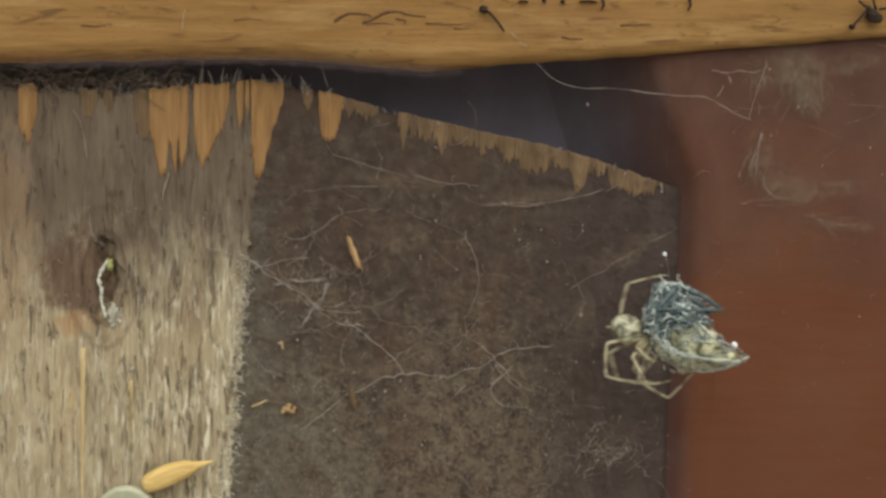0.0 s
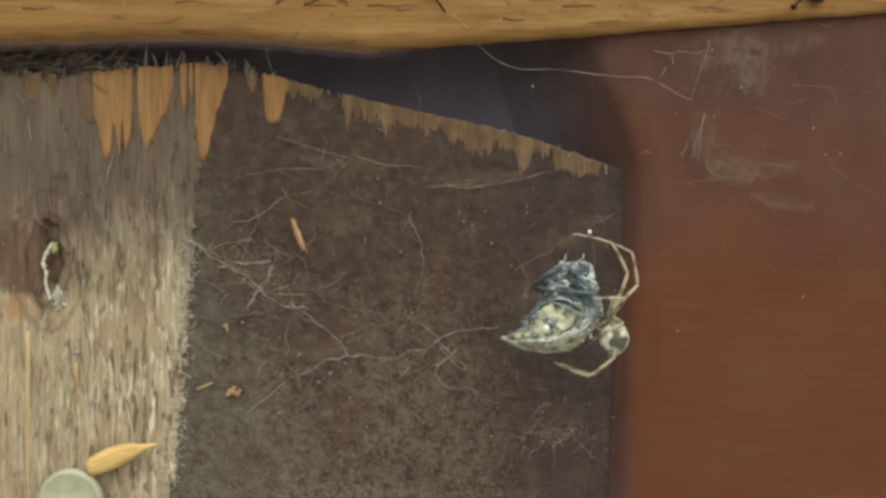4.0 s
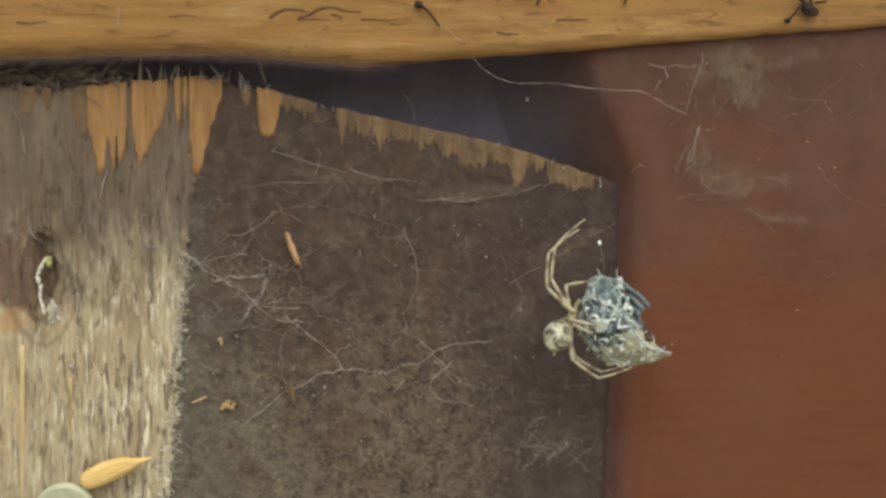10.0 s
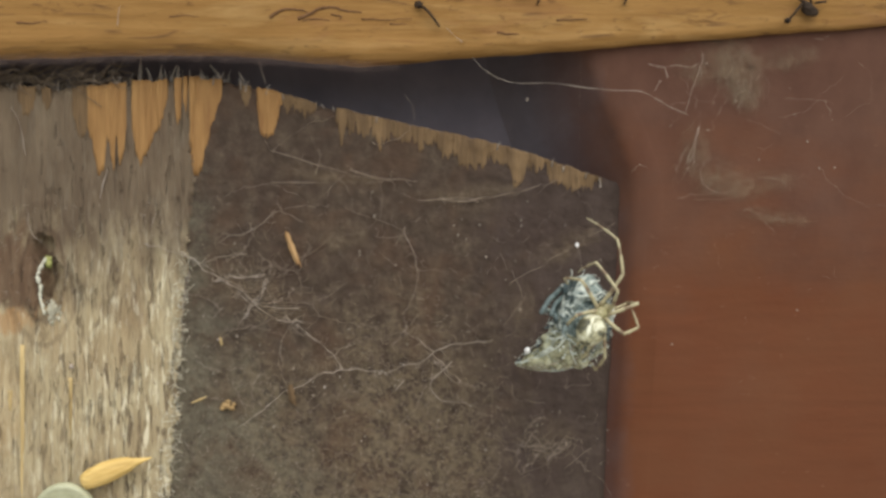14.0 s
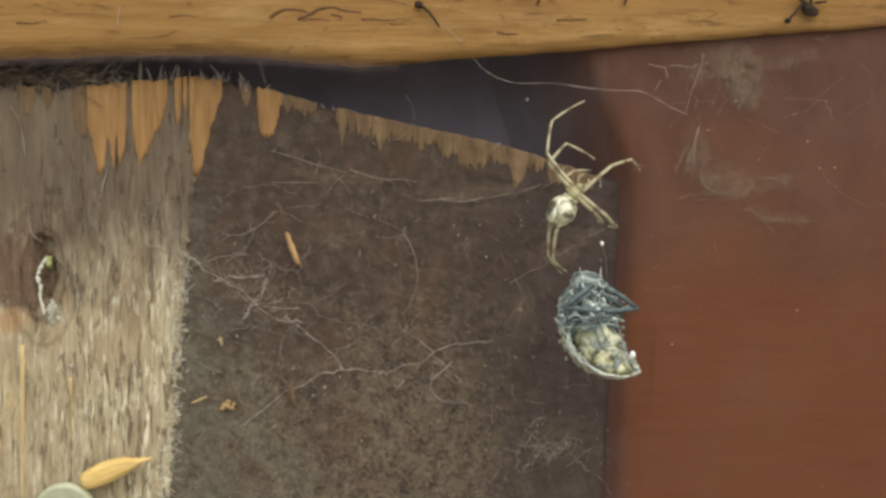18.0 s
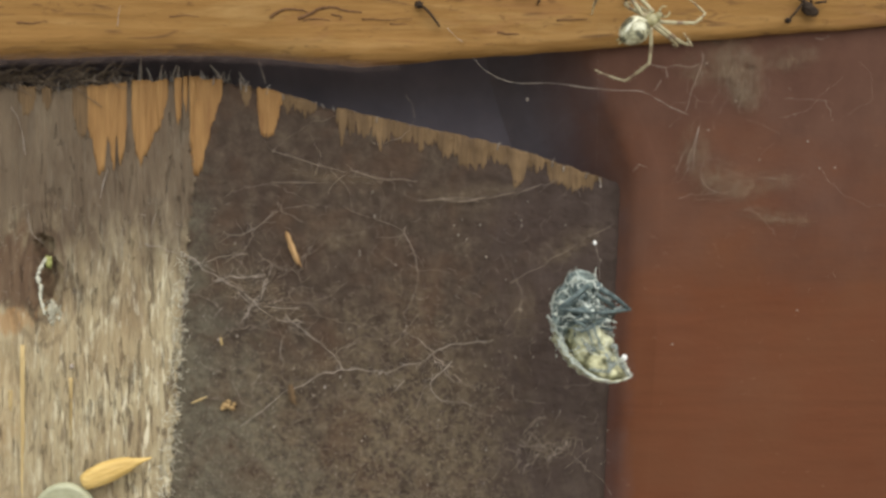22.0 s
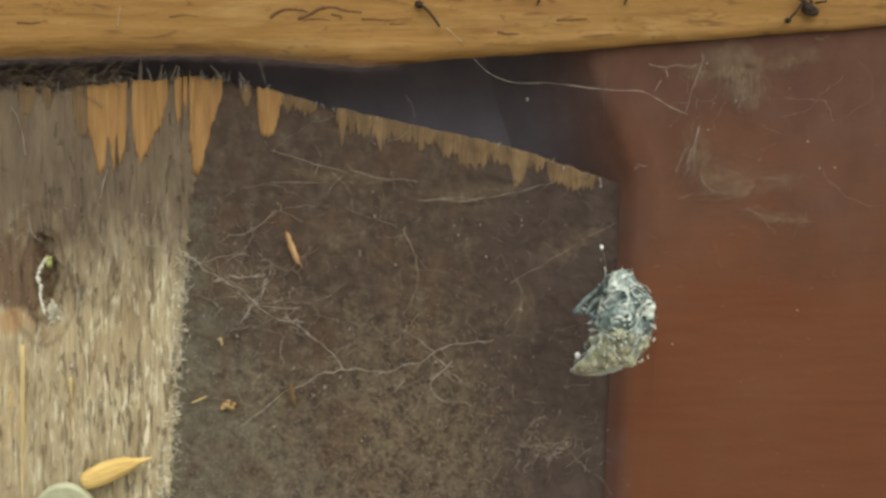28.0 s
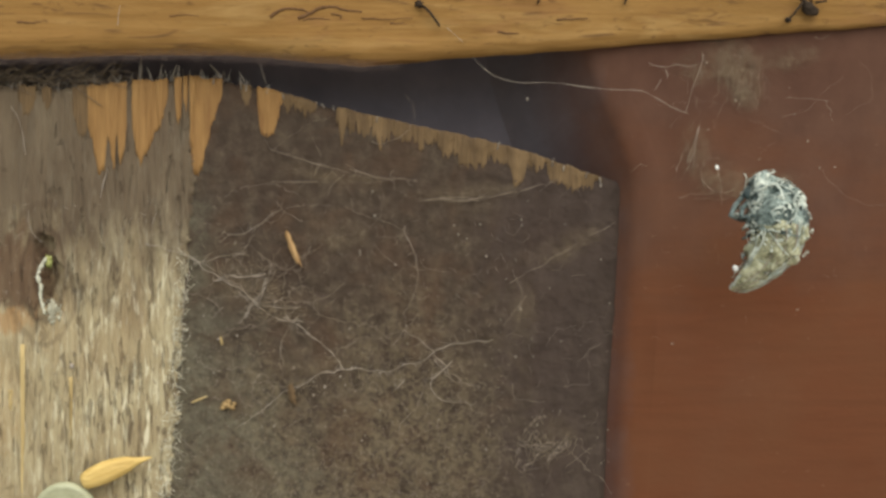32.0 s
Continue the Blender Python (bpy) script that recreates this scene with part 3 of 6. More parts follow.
# long bare slivers in the weathered veneer
for u, v, w, ln in ((43, 610, 8, 300), (128, 668, 6, 146), (22, 690, 8, 46)):
    torn("sliver", u, v, w, ln, 0, PALE, panel, "pale bare wood sliver", 0.12)


def fuzz_on_edge():
    """Grey fibres that stand up from the sawn edge."""
    bm = bmesh.new()
    for i in range(330):
        u = rng.uniform(-30, 1090) if i % 3 else rng.uniform(-30, 440)
        e = edge_at(u)
        h = rng.uniform(4, 16) * (1.5 if 100 < u < 440 else 0.6) * (0.7 if u > 500 else 1)
        lean = rng.uniform(-9, 9)
        d = rng.uniform(-4, 0.3)
        tube(bm, [at(u, e + 8, d), at(u + lean * 0.3, e - h * 0.5, d + 0.1), at(u + lean, e - h, d + rng.uniform(-0.3, 0.4))], 0.11 * MM, 0.03 * MM, 4)
    return part("edge_fibres", bm, GREYFIB, panel, "grey frayed wood fibres")


fuzz_on_edge()
for u, h, lean, w in ((245, 48, 4, 0.34), (268, 30, -10, 0.25), (280, 34, 6, 0.2), (163, 26, 3, 0.22), (300, 30, 12, 0.22), (393, 30, -22, 0.3), (434, 28, -12, 0.28), (205, 18, 8, 0.25), (312, 26, 4, 0.3)):
    bm = bmesh.new()
    e = edge_at(u)
    tube(bm, [at(u, e + 12, -0.6), at(u + lean * 0.4, e - h * 0.5, -0.4), at(u + lean, e - h, -0.2)], w * MM, 0.07 * MM, 5)
    part("fibre", bm, GREYFIB, panel, "grey upright wood fibre")


def dead_fibres():
    """A tangle of brown fibre and dust along the shaded far end of the sawn edge."""
    bm = bmesh.new()
    for i in range(560):
        u, v = rng.uniform(-175, 205), 138 + rng.gauss(0, 12)
        a = rng.gauss(0, 0.5)
        ln = rng.uniform(10, 46)
        d = rng.uniform(-3.5, 1.2)
        tube(bm, smooth_line([at(u, v, d), at(u + ln * 0.5, v + ln * 0.5 * a + rng.uniform(-7, 7), d + rng.uniform(-0.3, 0.5)), at(u + ln, v + ln * a + rng.uniform(-5, 5), d)], 4), rng.uniform(0.018, 0.055) * MM, None, 4)
    return thing("fibre_tangle", bm, mat_plain("brown_fibre", (0.085, 0.062, 0.042), (0.21, 0.16, 0.112), 1.5, 0.95, 0.1, 0.0), "brown fibre tangle on the splintered edge", "fibres", kind="stuff")


dead_fibres()


# ---- hole in the veneer, nail, seed ----
def build_hole_rim():
    """Torn flakes of old paint along the near rim of the hole."""
    flake = mat_plain("old_cream_paint", (0.40, 0.39, 0.27), (0.72, 0.71, 0.60), 0.5, 0.7, 0.3, 0.05)
    ob = tagged(new("torn_rim"), "cream torn paint flakes round a hole in the veneer", "paint flakes")
    fluff = mat_plain("grey_olive_flake", (0.24, 0.22, 0.155), (0.50, 0.48, 0.37), 0.5, 0.95, 0.1, 0.1)
    rim = [(84, 456), (76, 468), (70, 482), (69, 496), (74, 508), (73, 522), (76, 538), (82, 556)]
    line = smooth_line([Vector((u, v, 0)) for u, v in rim], 9)
    for k, (lo, hi) in enumerate(((0, 22), (20, 43), (41, len(line)))):
        b, rows = bmesh.new(), []
        for i, p in enumerate(line[lo:hi]):
            out = 2.0 + 5.5 * abs(noise.noise(Vector((p.y * 0.09, k, 2)))) + 3.0 * abs(noise.noise(Vector((p.y * 0.31, k, 7))))
            out *= min(1, (i + 1) / 4, (hi - lo - i) / 4)
            back = 1.0 + 2.5 * noise.noise(Vector((p.y * 0.17, k, 5)))
            rows.append([b.verts.new(at(p.x - back, p.y, 0.55)), b.verts.new(at(p.x + 0.4 * out, p.y, 0.75)), b.verts.new(at(p.x + out, p.y + 1.5, 0.35))])
        for x, y in zip(rows, rows[1:]):
            for q in range(2):
                b.faces.new((x[q], y[q], y[q + 1], x[q + 1]))
        ext = bmesh.ops.extrude_face_region(b, geom=b.faces[:])
        for g in ext["geom"]:
            if isinstance(g, bmesh.types.BMVert):
                g.co.y += 0.22 * MM
        bmesh.ops.recalc_face_normals(b, faces=b.faces[:])
        part("flake", b, flake, ob)
    for k, (u0, v0, w, h) in enumerate(((84, 530, 20, 34), (97, 540, 15, 28), (88, 552, 14, 22))):
        b = bmesh.new()
        grid = [[b.verts.new(at(u0 + w * i / 9 + 3 * noise.noise(Vector((i * 0.7, j * 0.4, k))), v0 + h * j / 9 + 4 * noise.noise(Vector((i * 0.5, j * 0.8, k + 4))), 0.5 + 0.5 * noise.noise(Vector((i * 0.45, j * 0.3, k + 8))))) for j in range(10)] for i in range(10)]
        for i in range(9):
            for j in range(9):
                if math.hypot(i - 4, j - 4) + 2.5 * noise.noise(Vector((i * 0.6, j * 0.6, k + 2))) < 4.6:
                    b.faces.new((grid[i][j], grid[i][j + 1], grid[i + 1][j + 1], grid[i + 1][j]))
        for g in bmesh.ops.extrude_face_region(b, geom=b.faces[:])["geom"]:
            if isinstance(g, bmesh.types.BMVert):
                g.co.y += 0.15 * MM
        bmesh.ops.recalc_face_normals(b, faces=b.faces[:])
        part("flake", b, fluff, ob, "crumpled grey paint flake")
    b = bmesh.new()
    ball(b, at(86, 464, 0.0), (6 * UNIT, 0.25 * MM, 10 * UNIT), 3, 0.8, 2.2)
    part("flake", b, mat_plain("yellow_green_flake", (0.20, 0.22, 0.06), (0.40, 0.40, 0.15), 0.6), ob, "yellow-green flake")
    return ob


build_hole_rim()

def build_nail():
    bm = bmesh.new()
    c = at(128, 903, 0)
    prof = [(0.0, 2.45), (2.6, 2.42), (2.85, 2.5), (3.1, 2.62), (3.3, 2.55), (3.5, 2.3), (3.55, 1.9), (3.4, 1.6), (0.9, 1.4), (0.85, -4.0)]
    rings = []
    for r, d in prof:
        rings.append([bm.verts.new(c + Vector((r * MM * math.cos(a), -d * MM, r * MM * math.sin(a)))) for a in [2 * math.pi * k / 40 for k in range(40)]])
    for a, b in zip(rings, rings[1:]):
        for k in range(40):
            bm.faces.new((a[k], a[(k + 1) % 40], b[(k + 1) % 40], b[k]))
    bmesh.ops.remove_doubles(bm, verts=bm.verts[:], dist=1e-7)
    bmesh.ops.recalc_face_normals(bm, faces=bm.faces[:])
    return thing("nail", bm, METAL, "dull grey-green galvanised nail head in the panel", "nail")


build_nail()


def spindle(pts, radii, n=10, flat=0.8):
    bm = bmesh.new()
    rings = []
    for i, (p, r) in enumerate(zip(pts, radii)):
        d = (pts[min(i + 1, len(pts) - 1)] - pts[max(i - 1, 0)]).normalized()
        side = d.cross(Vector((0, 1, 0))).normalized()
        rings.append([bm.verts.new(p + side * math.cos(a) * r + Vector((0, 1, 0)) * math.sin(a) * r * flat) for a in [2 * math.pi * k / n for k in range(n)]])
    for a, b in zip(rings, rings[1:]):
        for k in range(n):
            bm.faces.new((a[k], a[(k + 1) % n], b[(k + 1) % n], b[k]))
    bm.faces.new(rings[0][::-1])
    bm.faces.new(rings[-1])
    bmesh.ops.recalc_face_normals(bm, faces=bm.faces[:])
    return bm


def build_seed():
    pts = [at(160 + 118 * q, 846 - 42 * q - 4 * math.sin(q * 3), 2.0) for q in [i / 12 for i in range(13)]]
    bm = spindle(pts, [MM * r for r in (0.88, 1.05, 1.14, 1.18, 1.2, 1.15, 1.05, 0.95, 0.78, 0.5, 0.34, 0.2, 0.06)], 14, 0.85)
    ob = thing("grass_seed", bm, SEEDM, "golden grass seed husk resting on a nail head", "seed")
    for k in (-0.5, 0.0, 0.5):
        b = bmesh.new()
        tube(b, [p + Vector((0, -0.95 * MM * r, k * r * MM)) for p, r in zip(pts[1:10], (0.9, 1.05, 1.12, 1.12, 1.1, 1.0, 0.9, 0.75, 0.5))], 0.045 * MM, 0.03 * MM, 4)
        part("rib", b, SEEDM, ob)
    return ob


build_seed()

def build_chip(u0, v0, u1, v1, wide, mat, seed):
    """A flat torn sliver of wood with ragged ends."""
    r = random.Random(seed)
    bm = bmesh.new()
    d = Vector((u1 - u0, v1 - v0)).normalized()
    rows, n = [], 9
    for i in range(n + 1):
        q = i / n
        half = wide * (0.45 + 0.75 * math.sin(math.pi * (0.12 + 0.76 * q))) * r.uniform(0.75, 1.2)
        mid = Vector((u0 + (u1 - u0) * q, v0 + (v1 - v0) * q))
        slip = [r.uniform(-0.14, 0.14) * (u1 - u0 + v1 - v0) if i in (0, n) else 0.0 for _ in range(3)]
        rows.append([bm.verts.new(at(mid.x - d.y * half * s + d.x * slip[k], mid.y + d.x * half * s + d.y * slip[k], 0.55 + 0.25 * (s == 0) + 0.25 * math.sin(q * 3) + r.uniform(-0.04, 0.04))) for k, s in enumerate((-1, 0, 1))])
    for a, c in zip(rows, rows[1:]):
        for k in range(2):
            bm.faces.new((a[k], c[k], c[k + 1], a[k + 1]))
    ext = bmesh.ops.extrude_face_region(bm, geom=bm.faces[:])
    for g in ext["geom"]:
        if isinstance(g, bmesh.types.BMVert):
            g.co.y += 0.2 * MM
    bmesh.ops.recalc_face_normals(bm, faces=bm.faces[:])
    return thing("wood_chip", bm, mat, "pale orange wood chip caught in cobweb", "wood chip", "wood chips in the cobweb", smooth=False)


for k, (u0, v0, u1, v1, wide, m) in enumerate(((508, 412, 529, 466, 4.4, CHIP), (342, 712, 368, 701, 1.7, PALE), (514, 676, 521, 714, 4.6, OLDTORN), (392, 596, 395, 610, 1.8, PALE))):
    build_chip(u0, v0, u1, v1, wide, m, k + 3)
bm = bmesh.new()
for du, dv, w in ((0, 0, 8), (9, 4, 6), (-7, 5, 5), (3, -6, 5), (13, -2, 4)):
    ball(bm, at(402 + du, 717 + dv, 0.35), (w * UNIT, 0.3 * MM, w * 0.8 * UNIT), 2, 0.7, 2.0)
thing("wood_crumb", bm, mat_plain("tan_crumb", (0.20, 0.125, 0.05), (0.38, 0.26, 0.12), 0.5, 0.85, 0.15, 0.1), "rough tan wood crumb on the dusty panel", "crumb")
for u, v, r in ((575, 685, 5), (387, 601, 5), (420, 595, 4.5), (672, 661, 4), (520, 652, 4), (555, 700, 3), (935, 172, 5), (1062, 330, 4), (860, 455, 4), (700, 470, 3), (300, 677, 4), (130, 648, 7), (920, 548, 6), (1240, 120, 4), (1290, 185, 4), (1462, 300, 3), (1415, 255, 3), (1180, 606, 3), (640, 780, 3), (360, 560, 3)):
    bm = bmesh.new()
    d = panel_depth(u, v)[0] if u < 1090 and v > 300 else 2.2
    if u == 935:
        d = -2.0
    r *= 0.5
    ball(bm, at(u, v, d + 0.15), (r * UNIT, r * 0.7 * UNIT, r * rng.uniform(0.8, 1.5) * UNIT), 2, 0.5, 2.0)
    thing("dust_speck", bm, COBPALE, "pale speck of dust caught in cobweb", "speck", "specks on the wall")


# ---- cobwebs ----
def face(u, v):
    """How far the nearest surface stands before the wall plane."""
    if v < along(BEAM_LOW, u) - 30:
        return beam_face(u) + 0.2
    if v < edge_at(u) and u < 1104:
        return 0.6
    return 2.25 if u > along(REDLEFT, v) + 18 else max(0.1, panel_depth(u, v)[0])


def strand(bm, pts, r, lift=0.35, wob=3.0, n=4, level=None):
    seed = rng.uniform(0, 99)
    line = smooth_line([Vector((u, v, 0)) for u, v in pts], 7)
    out = []
    for i, p in enumerate(line):
        uu = p.x + wob * noise.noise(Vector((i * 0.35, seed, 0)))
        vv = p.y + wob * noise.noise(Vector((i * 0.35, seed, 9)))
        out.append(hang(uu, vv, (face(uu, vv) if level is None else level) + lift + 0.15 * noise.noise(Vector((i * 0.3, seed, 5)))))
    tube(bm, out, r * MM, r * MM * 0.7, n, 1.3)
    if wob > 3 and r > 0.03:
        for k in range(len(out) // 2):
            p = rng.choice(out)
            q = p + Vector((rng.gauss(0, 0.7), rng.uniform(-0.1, 0.15), rng.gauss(0, 0.7))) * MM
            tube(bm, [p, p.lerp(q, 0.5) + Vector((rng.gauss(0, 0.15), 0, rng.gauss(0, 0.15))) * MM, q], r * 0.4 * MM, r * 0.25 * MM, 3)


def web(name, lines, r, mat, label, lift=0.35, wob=3.0, level=None):
    bm = bmesh.new()
    for pts in lines:
        strand(bm, pts, r * rng.uniform(0.45, 0.85), lift, wob * 1.5, 4, level)
    return thing(name, bm, mat, label, "cobweb", "cobwebs on the wall", "stuff")


web("cobweb_strand", [[(820, 78), (850, 118), (900, 145), (980, 148), (1060, 158), (1130, 162), (1160, 174), (1190, 192), (1217, 202)]], 0.042, COBPALE, "long curved silk strand under the batten", 0.3, 1.0, 2.6)
web("cobweb", [[(735, 452), (733, 510), (716, 555), (718, 585)], [(718, 585), (760, 620), (790, 652), (815, 675)], [(735, 452), (712, 400)], [(718, 585), (690, 612)]],
    0.058, COBWEB, "brown forked cobweb strand on the dusty panel", 0.3, 5)
web("cobweb", [[(430, 752), (500, 700), (560, 668), (605, 655), (670, 660), (740, 640), (800, 612), (872, 605)], [(605, 655), (590, 630), (545, 590), (500, 560)], [(605, 655), (598, 622), (640, 605)],
               [(770, 640), (800, 672), (850, 690)], [(700, 690), (720, 672)], [(500, 600), (500, 655)], [(800, 640), (760, 690), (830, 720)]],
    0.056, COBPALE, "brown branching cobweb across the dusty panel", 0.3, 6)
web("cobweb", [[(378, 496), (430, 490), (470, 486)], [(335, 455), (380, 488), (430, 520), (480, 560), (540, 570)], [(430, 566), (455, 530), (470, 500)], [(340, 470), (400, 452), (435, 452)],
               [(385, 432), (430, 410), (490, 376)], [(470, 500), (480, 470)], [(428, 568), (440, 545), (458, 528), (474, 496)], [(432, 560), (452, 532)], [(380, 497), (425, 491), (468, 486)], [(430, 520), (470, 540), (530, 548)], [(255, 432), (320, 450), (380, 478)], [(420, 515), (445, 545), (432, 565)]],
    0.07, COBPALE, "dusty cobweb tangle at the veneer's torn edge", 0.35, 5)
web("cobweb", [[(735, 352), (820, 356), (880, 347), (950, 331), (985, 320)], [(620, 300), (670, 316), (735, 320)], [(480, 268), (550, 290), (640, 312)], [(480, 322), (560, 324)], [(780, 350), (850, 356)]],
    0.07, COBWEB, "brown cobweb drape below the splintered edge", 0.3, 3)
web("cobweb", [[(1150, 113), (1190, 118), (1235, 115), (1246, 96)], [(1178, 120), (1180, 142)], [(1238, 116), (1242, 138)], [(1168, 142), (1158, 162)], [(1245, 97), (1231, 143), (1214, 197)], [(1237, 224), (1230, 255), (1220, 290), (1216, 302)], [(1237, 226), (1226, 262), (1214, 292)], [(1236, 230), (1228, 262), (1226, 300)],
               [(1216, 258), (1202, 288), (1195, 308)], [(1100, 268), (1110, 297), (1113, 306), (1130, 294), (1146, 295)], [(1112, 305), (1108, 332)]],
    0.034, COBPALE, "pale cobweb below the batten on the red board", 0.4, 3)
web("cobweb", [[(1245, 325), (1268, 342), (1285, 340), (1330, 318), (1370, 315), (1400, 332)], [(1200, 350), (1236, 345), (1285, 340)], [(1315, 370), (1345, 380), (1403, 393)], [(1390, 176), (1430, 175), (1462, 181)], [(1462, 181), (1470, 205)],
               [(1440, 68), (1452, 72), (1464, 64)], [(1246, 292), (1240, 320), (1262, 340)], [(1228, 286), (1240, 300)]],
    0.034, COBWEB, "thin brown cobweb scraps on the red board", 0.3, 4)
web("cobweb", [[(900, 505), (960, 470), (1020, 432), (1090, 396)], [(905, 480), (925, 520), (905, 560), (890, 580)], [(920, 545), (930, 520)], [(903, 680), (912, 705), (960, 712)], [(1000, 685), (1050, 678)], [(960, 770), (985, 800), (1000, 770)],
               [(950, 800), (1000, 808), (1020, 780)], [(1060, 845), (1085, 880)], [(1020, 640), (1060, 610)], [(1000, 830), (1050, 790)]],
    0.042, COBWEB, "thin cobweb threads on the dark edge of panel", 0.3, 4)
web("cobweb", [[(20, 190), (36, 220), (45, 275)], [(190, 300), (178, 350)], [(48, 372), (55, 410), (75, 430)], [(275, 380), (268, 400)], [(395, 545), (380, 560)], [(207, 45), (213, 10)], [(820, 78), (790, 50)], [(455, 95), (470, 150)], [(335, 480), (325, 540), (322, 600)]],
    0.07, COBPALE, "pale hairs of silk and wood on veneer", 0.3, 2)


def web_cluster(u0, v0, spread, count, mat, thick, label):
    """Wandering, forking threads round one place."""
    bm = bmesh.new()
    for i in range(count):
        a, q = rng.uniform(0, 6.28), rng.uniform(0, 1) ** 0.7 * spread
        u, v = u0 + q * math.cos(a), v0 + 0.7 * q * math.sin(a)
        head, pts = rng.uniform(0, 6.28), [(u, v)]
        for k in range(rng.randint(2, 5)):
            head += rng.uniform(-0.7, 0.7)
            ln = rng.uniform(0.12, 0.34) * spread
            u, v = u + ln * math.cos(head), v + 0.7 * ln * math.sin(head)
            pts.append((u, v))
        strand(bm, pts, thick * rng.uniform(0.5, 1.2), rng.uniform(0.1, 0.5), 5, 3)
    return thing("cobweb", bm, mat, label, "cobweb", "cobwebs on the wall", "stuff")


for u, v, sp, n, m, th, lab in ((445, 510, 90, 26, COBWEB, 0.035, "tangled brown cobweb at the veneer's torn edge"), (620, 640, 150, 9, COBWEB, 0.02, "brown cobweb threads on the dusty panel"),
                                (790, 655, 80, 7, COBWEB, 0.022, "brown cobweb threads on the dusty panel"), (680, 430, 160, 7, COBWEB, 0.014, "thin brown cobweb on the dusty panel"),
                                (965, 790, 60, 14, COBWEB, 0.04, "small cobweb tangle low on the panel"), (1280, 325, 90, 6, COBWEB, 0.012, "brown cobweb film on the red board"),
                                (1235, 190, 80, 4, COBWEB, 0.012, "pale cobweb scraps under the batten"), (600, 312, 150, 10, COBWEB, 0.022, "dusty cobweb drape below the splinters"),
                                (1380, 250, 150, 5, COBWEB, 0.010, "thin brown cobweb on the red board"), (400, 690, 90, 7, COBWEB, 0.025, "brown cobweb by the veneer edge")):
    web_cluster(u, v, sp, n, m, th, lab)


def tuft():
    """A dirty wad of web under the batten."""
    bm = bmesh.new()
    for i in range(46):
        a, r = rng.uniform(0, 6.28), rng.uniform(0, 1) ** 0.6
        u, v = 1312 + 44 * r * math.cos(a), 130 + 50 * r * math.sin(a)
        b = rng.uniform(0.9, 2.2)
        ln = rng.uniform(16, 46)
        strand(bm, [(u, v), (u + ln * 0.5 * math.cos(b) + rng.uniform(-8, 8), v + ln * 0.5 * math.sin(b)), (u + ln * math.cos(b), v + ln * math.sin(b))], rng.uniform(0.006, 0.014), 0.4, 6, 3)
    ob = thing("web_tuft", bm, COBWEB, "dirty cobweb tuft under the wooden batten", "cobweb", "cobwebs on the wall", "stuff")
    return ob


tuft()


def film_sheet(mat):
    """A unit disc, gently rumpled, that the sheet webs and the batten's edge haze share."""
    bm = bmesh.new()
    mid = bm.verts.new((0, -0.12, 0))
    rings = []
    for i in range(1, 7):
        rings.append([bm.verts.new((i / 6 * math.cos(a), -0.12 + 0.02 * i + 0.05 * noise.noise(Vector((i * 0.6 * math.cos(a), i * 0.6 * math.sin(a), 3))), i / 6 * math.sin(a))) for a in [2 * math.pi * k / 24 for k in range(24)]])
    for k in range(24):
        bm.faces.new((mid, rings[0][k], rings[0][(k + 1) % 24]))
        for a, c in zip(rings, rings[1:]):
            bm.faces.new((a[k], c[k], c[(k + 1) % 24], a[(k + 1) % 24]))
    return mesh_of("web_haze_film", bm, mat)


SHEET, DIM_SHEET = film_sheet(WEBFILM), film_sheet(mat_web_haze("batten_edge_haze", (0.085, 0.062, 0.056), (0.14, 0.10, 0.082)))
for u, v, w, h, turn in ((1308, 120, 56, 60, 0), (1322, 160, 36, 44, 20), (1316, 172, 40, 34, 50), (1300, 130, 60, 50, 70), (1285, 96, 60, 34, 10), (1262, 310, 74, 44, 15), (1228, 262, 34, 54, 10), (1320, 330, 110, 34, -8), (1370, 385, 80, 20, 8), (1240, 125, 60, 40, 0), (1395, 105, 70, 30, -12),
                         (430, 500, 90, 66, 25), (480, 545, 80, 50, 20), (600, 420, 70, 40, 0), (580, 640, 120, 40, -10), (800, 655, 66, 44, 30), (820, 345, 130, 24, -6), (580, 310, 120, 26, 8), (970, 780, 60, 60, 0), (920, 540, 36, 60, 0), (1000, 440, 90, 34, -28)):
    ob = new("web_haze_film", SHEET)
    ob.matrix_world = Matrix.Translation(hang(u, v, face(u, v) + 0.15)) @ Matrix.Rotation(radians(turn), 4, "Y") @ Matrix.Diagonal((w * UNIT, 1.0 * MM, h * UNIT, 1))
    tagged(ob, "thin dusty brown sheet of old cobweb", "cobweb", "cobwebs on the wall", "stuff")


# dark sheets added as a haze that softens the batten's lower edge
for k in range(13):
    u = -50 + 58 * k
    ob = new("web_haze_film", DIM_SHEET)
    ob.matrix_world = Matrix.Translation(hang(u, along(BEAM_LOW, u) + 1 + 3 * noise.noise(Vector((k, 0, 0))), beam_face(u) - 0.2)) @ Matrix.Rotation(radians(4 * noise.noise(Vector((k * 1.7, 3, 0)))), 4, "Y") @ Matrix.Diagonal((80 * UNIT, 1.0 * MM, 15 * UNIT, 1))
    tagged(ob, "thin dark haze sheet added under the batten", "cobweb", "cobwebs on the wall", "stuff")


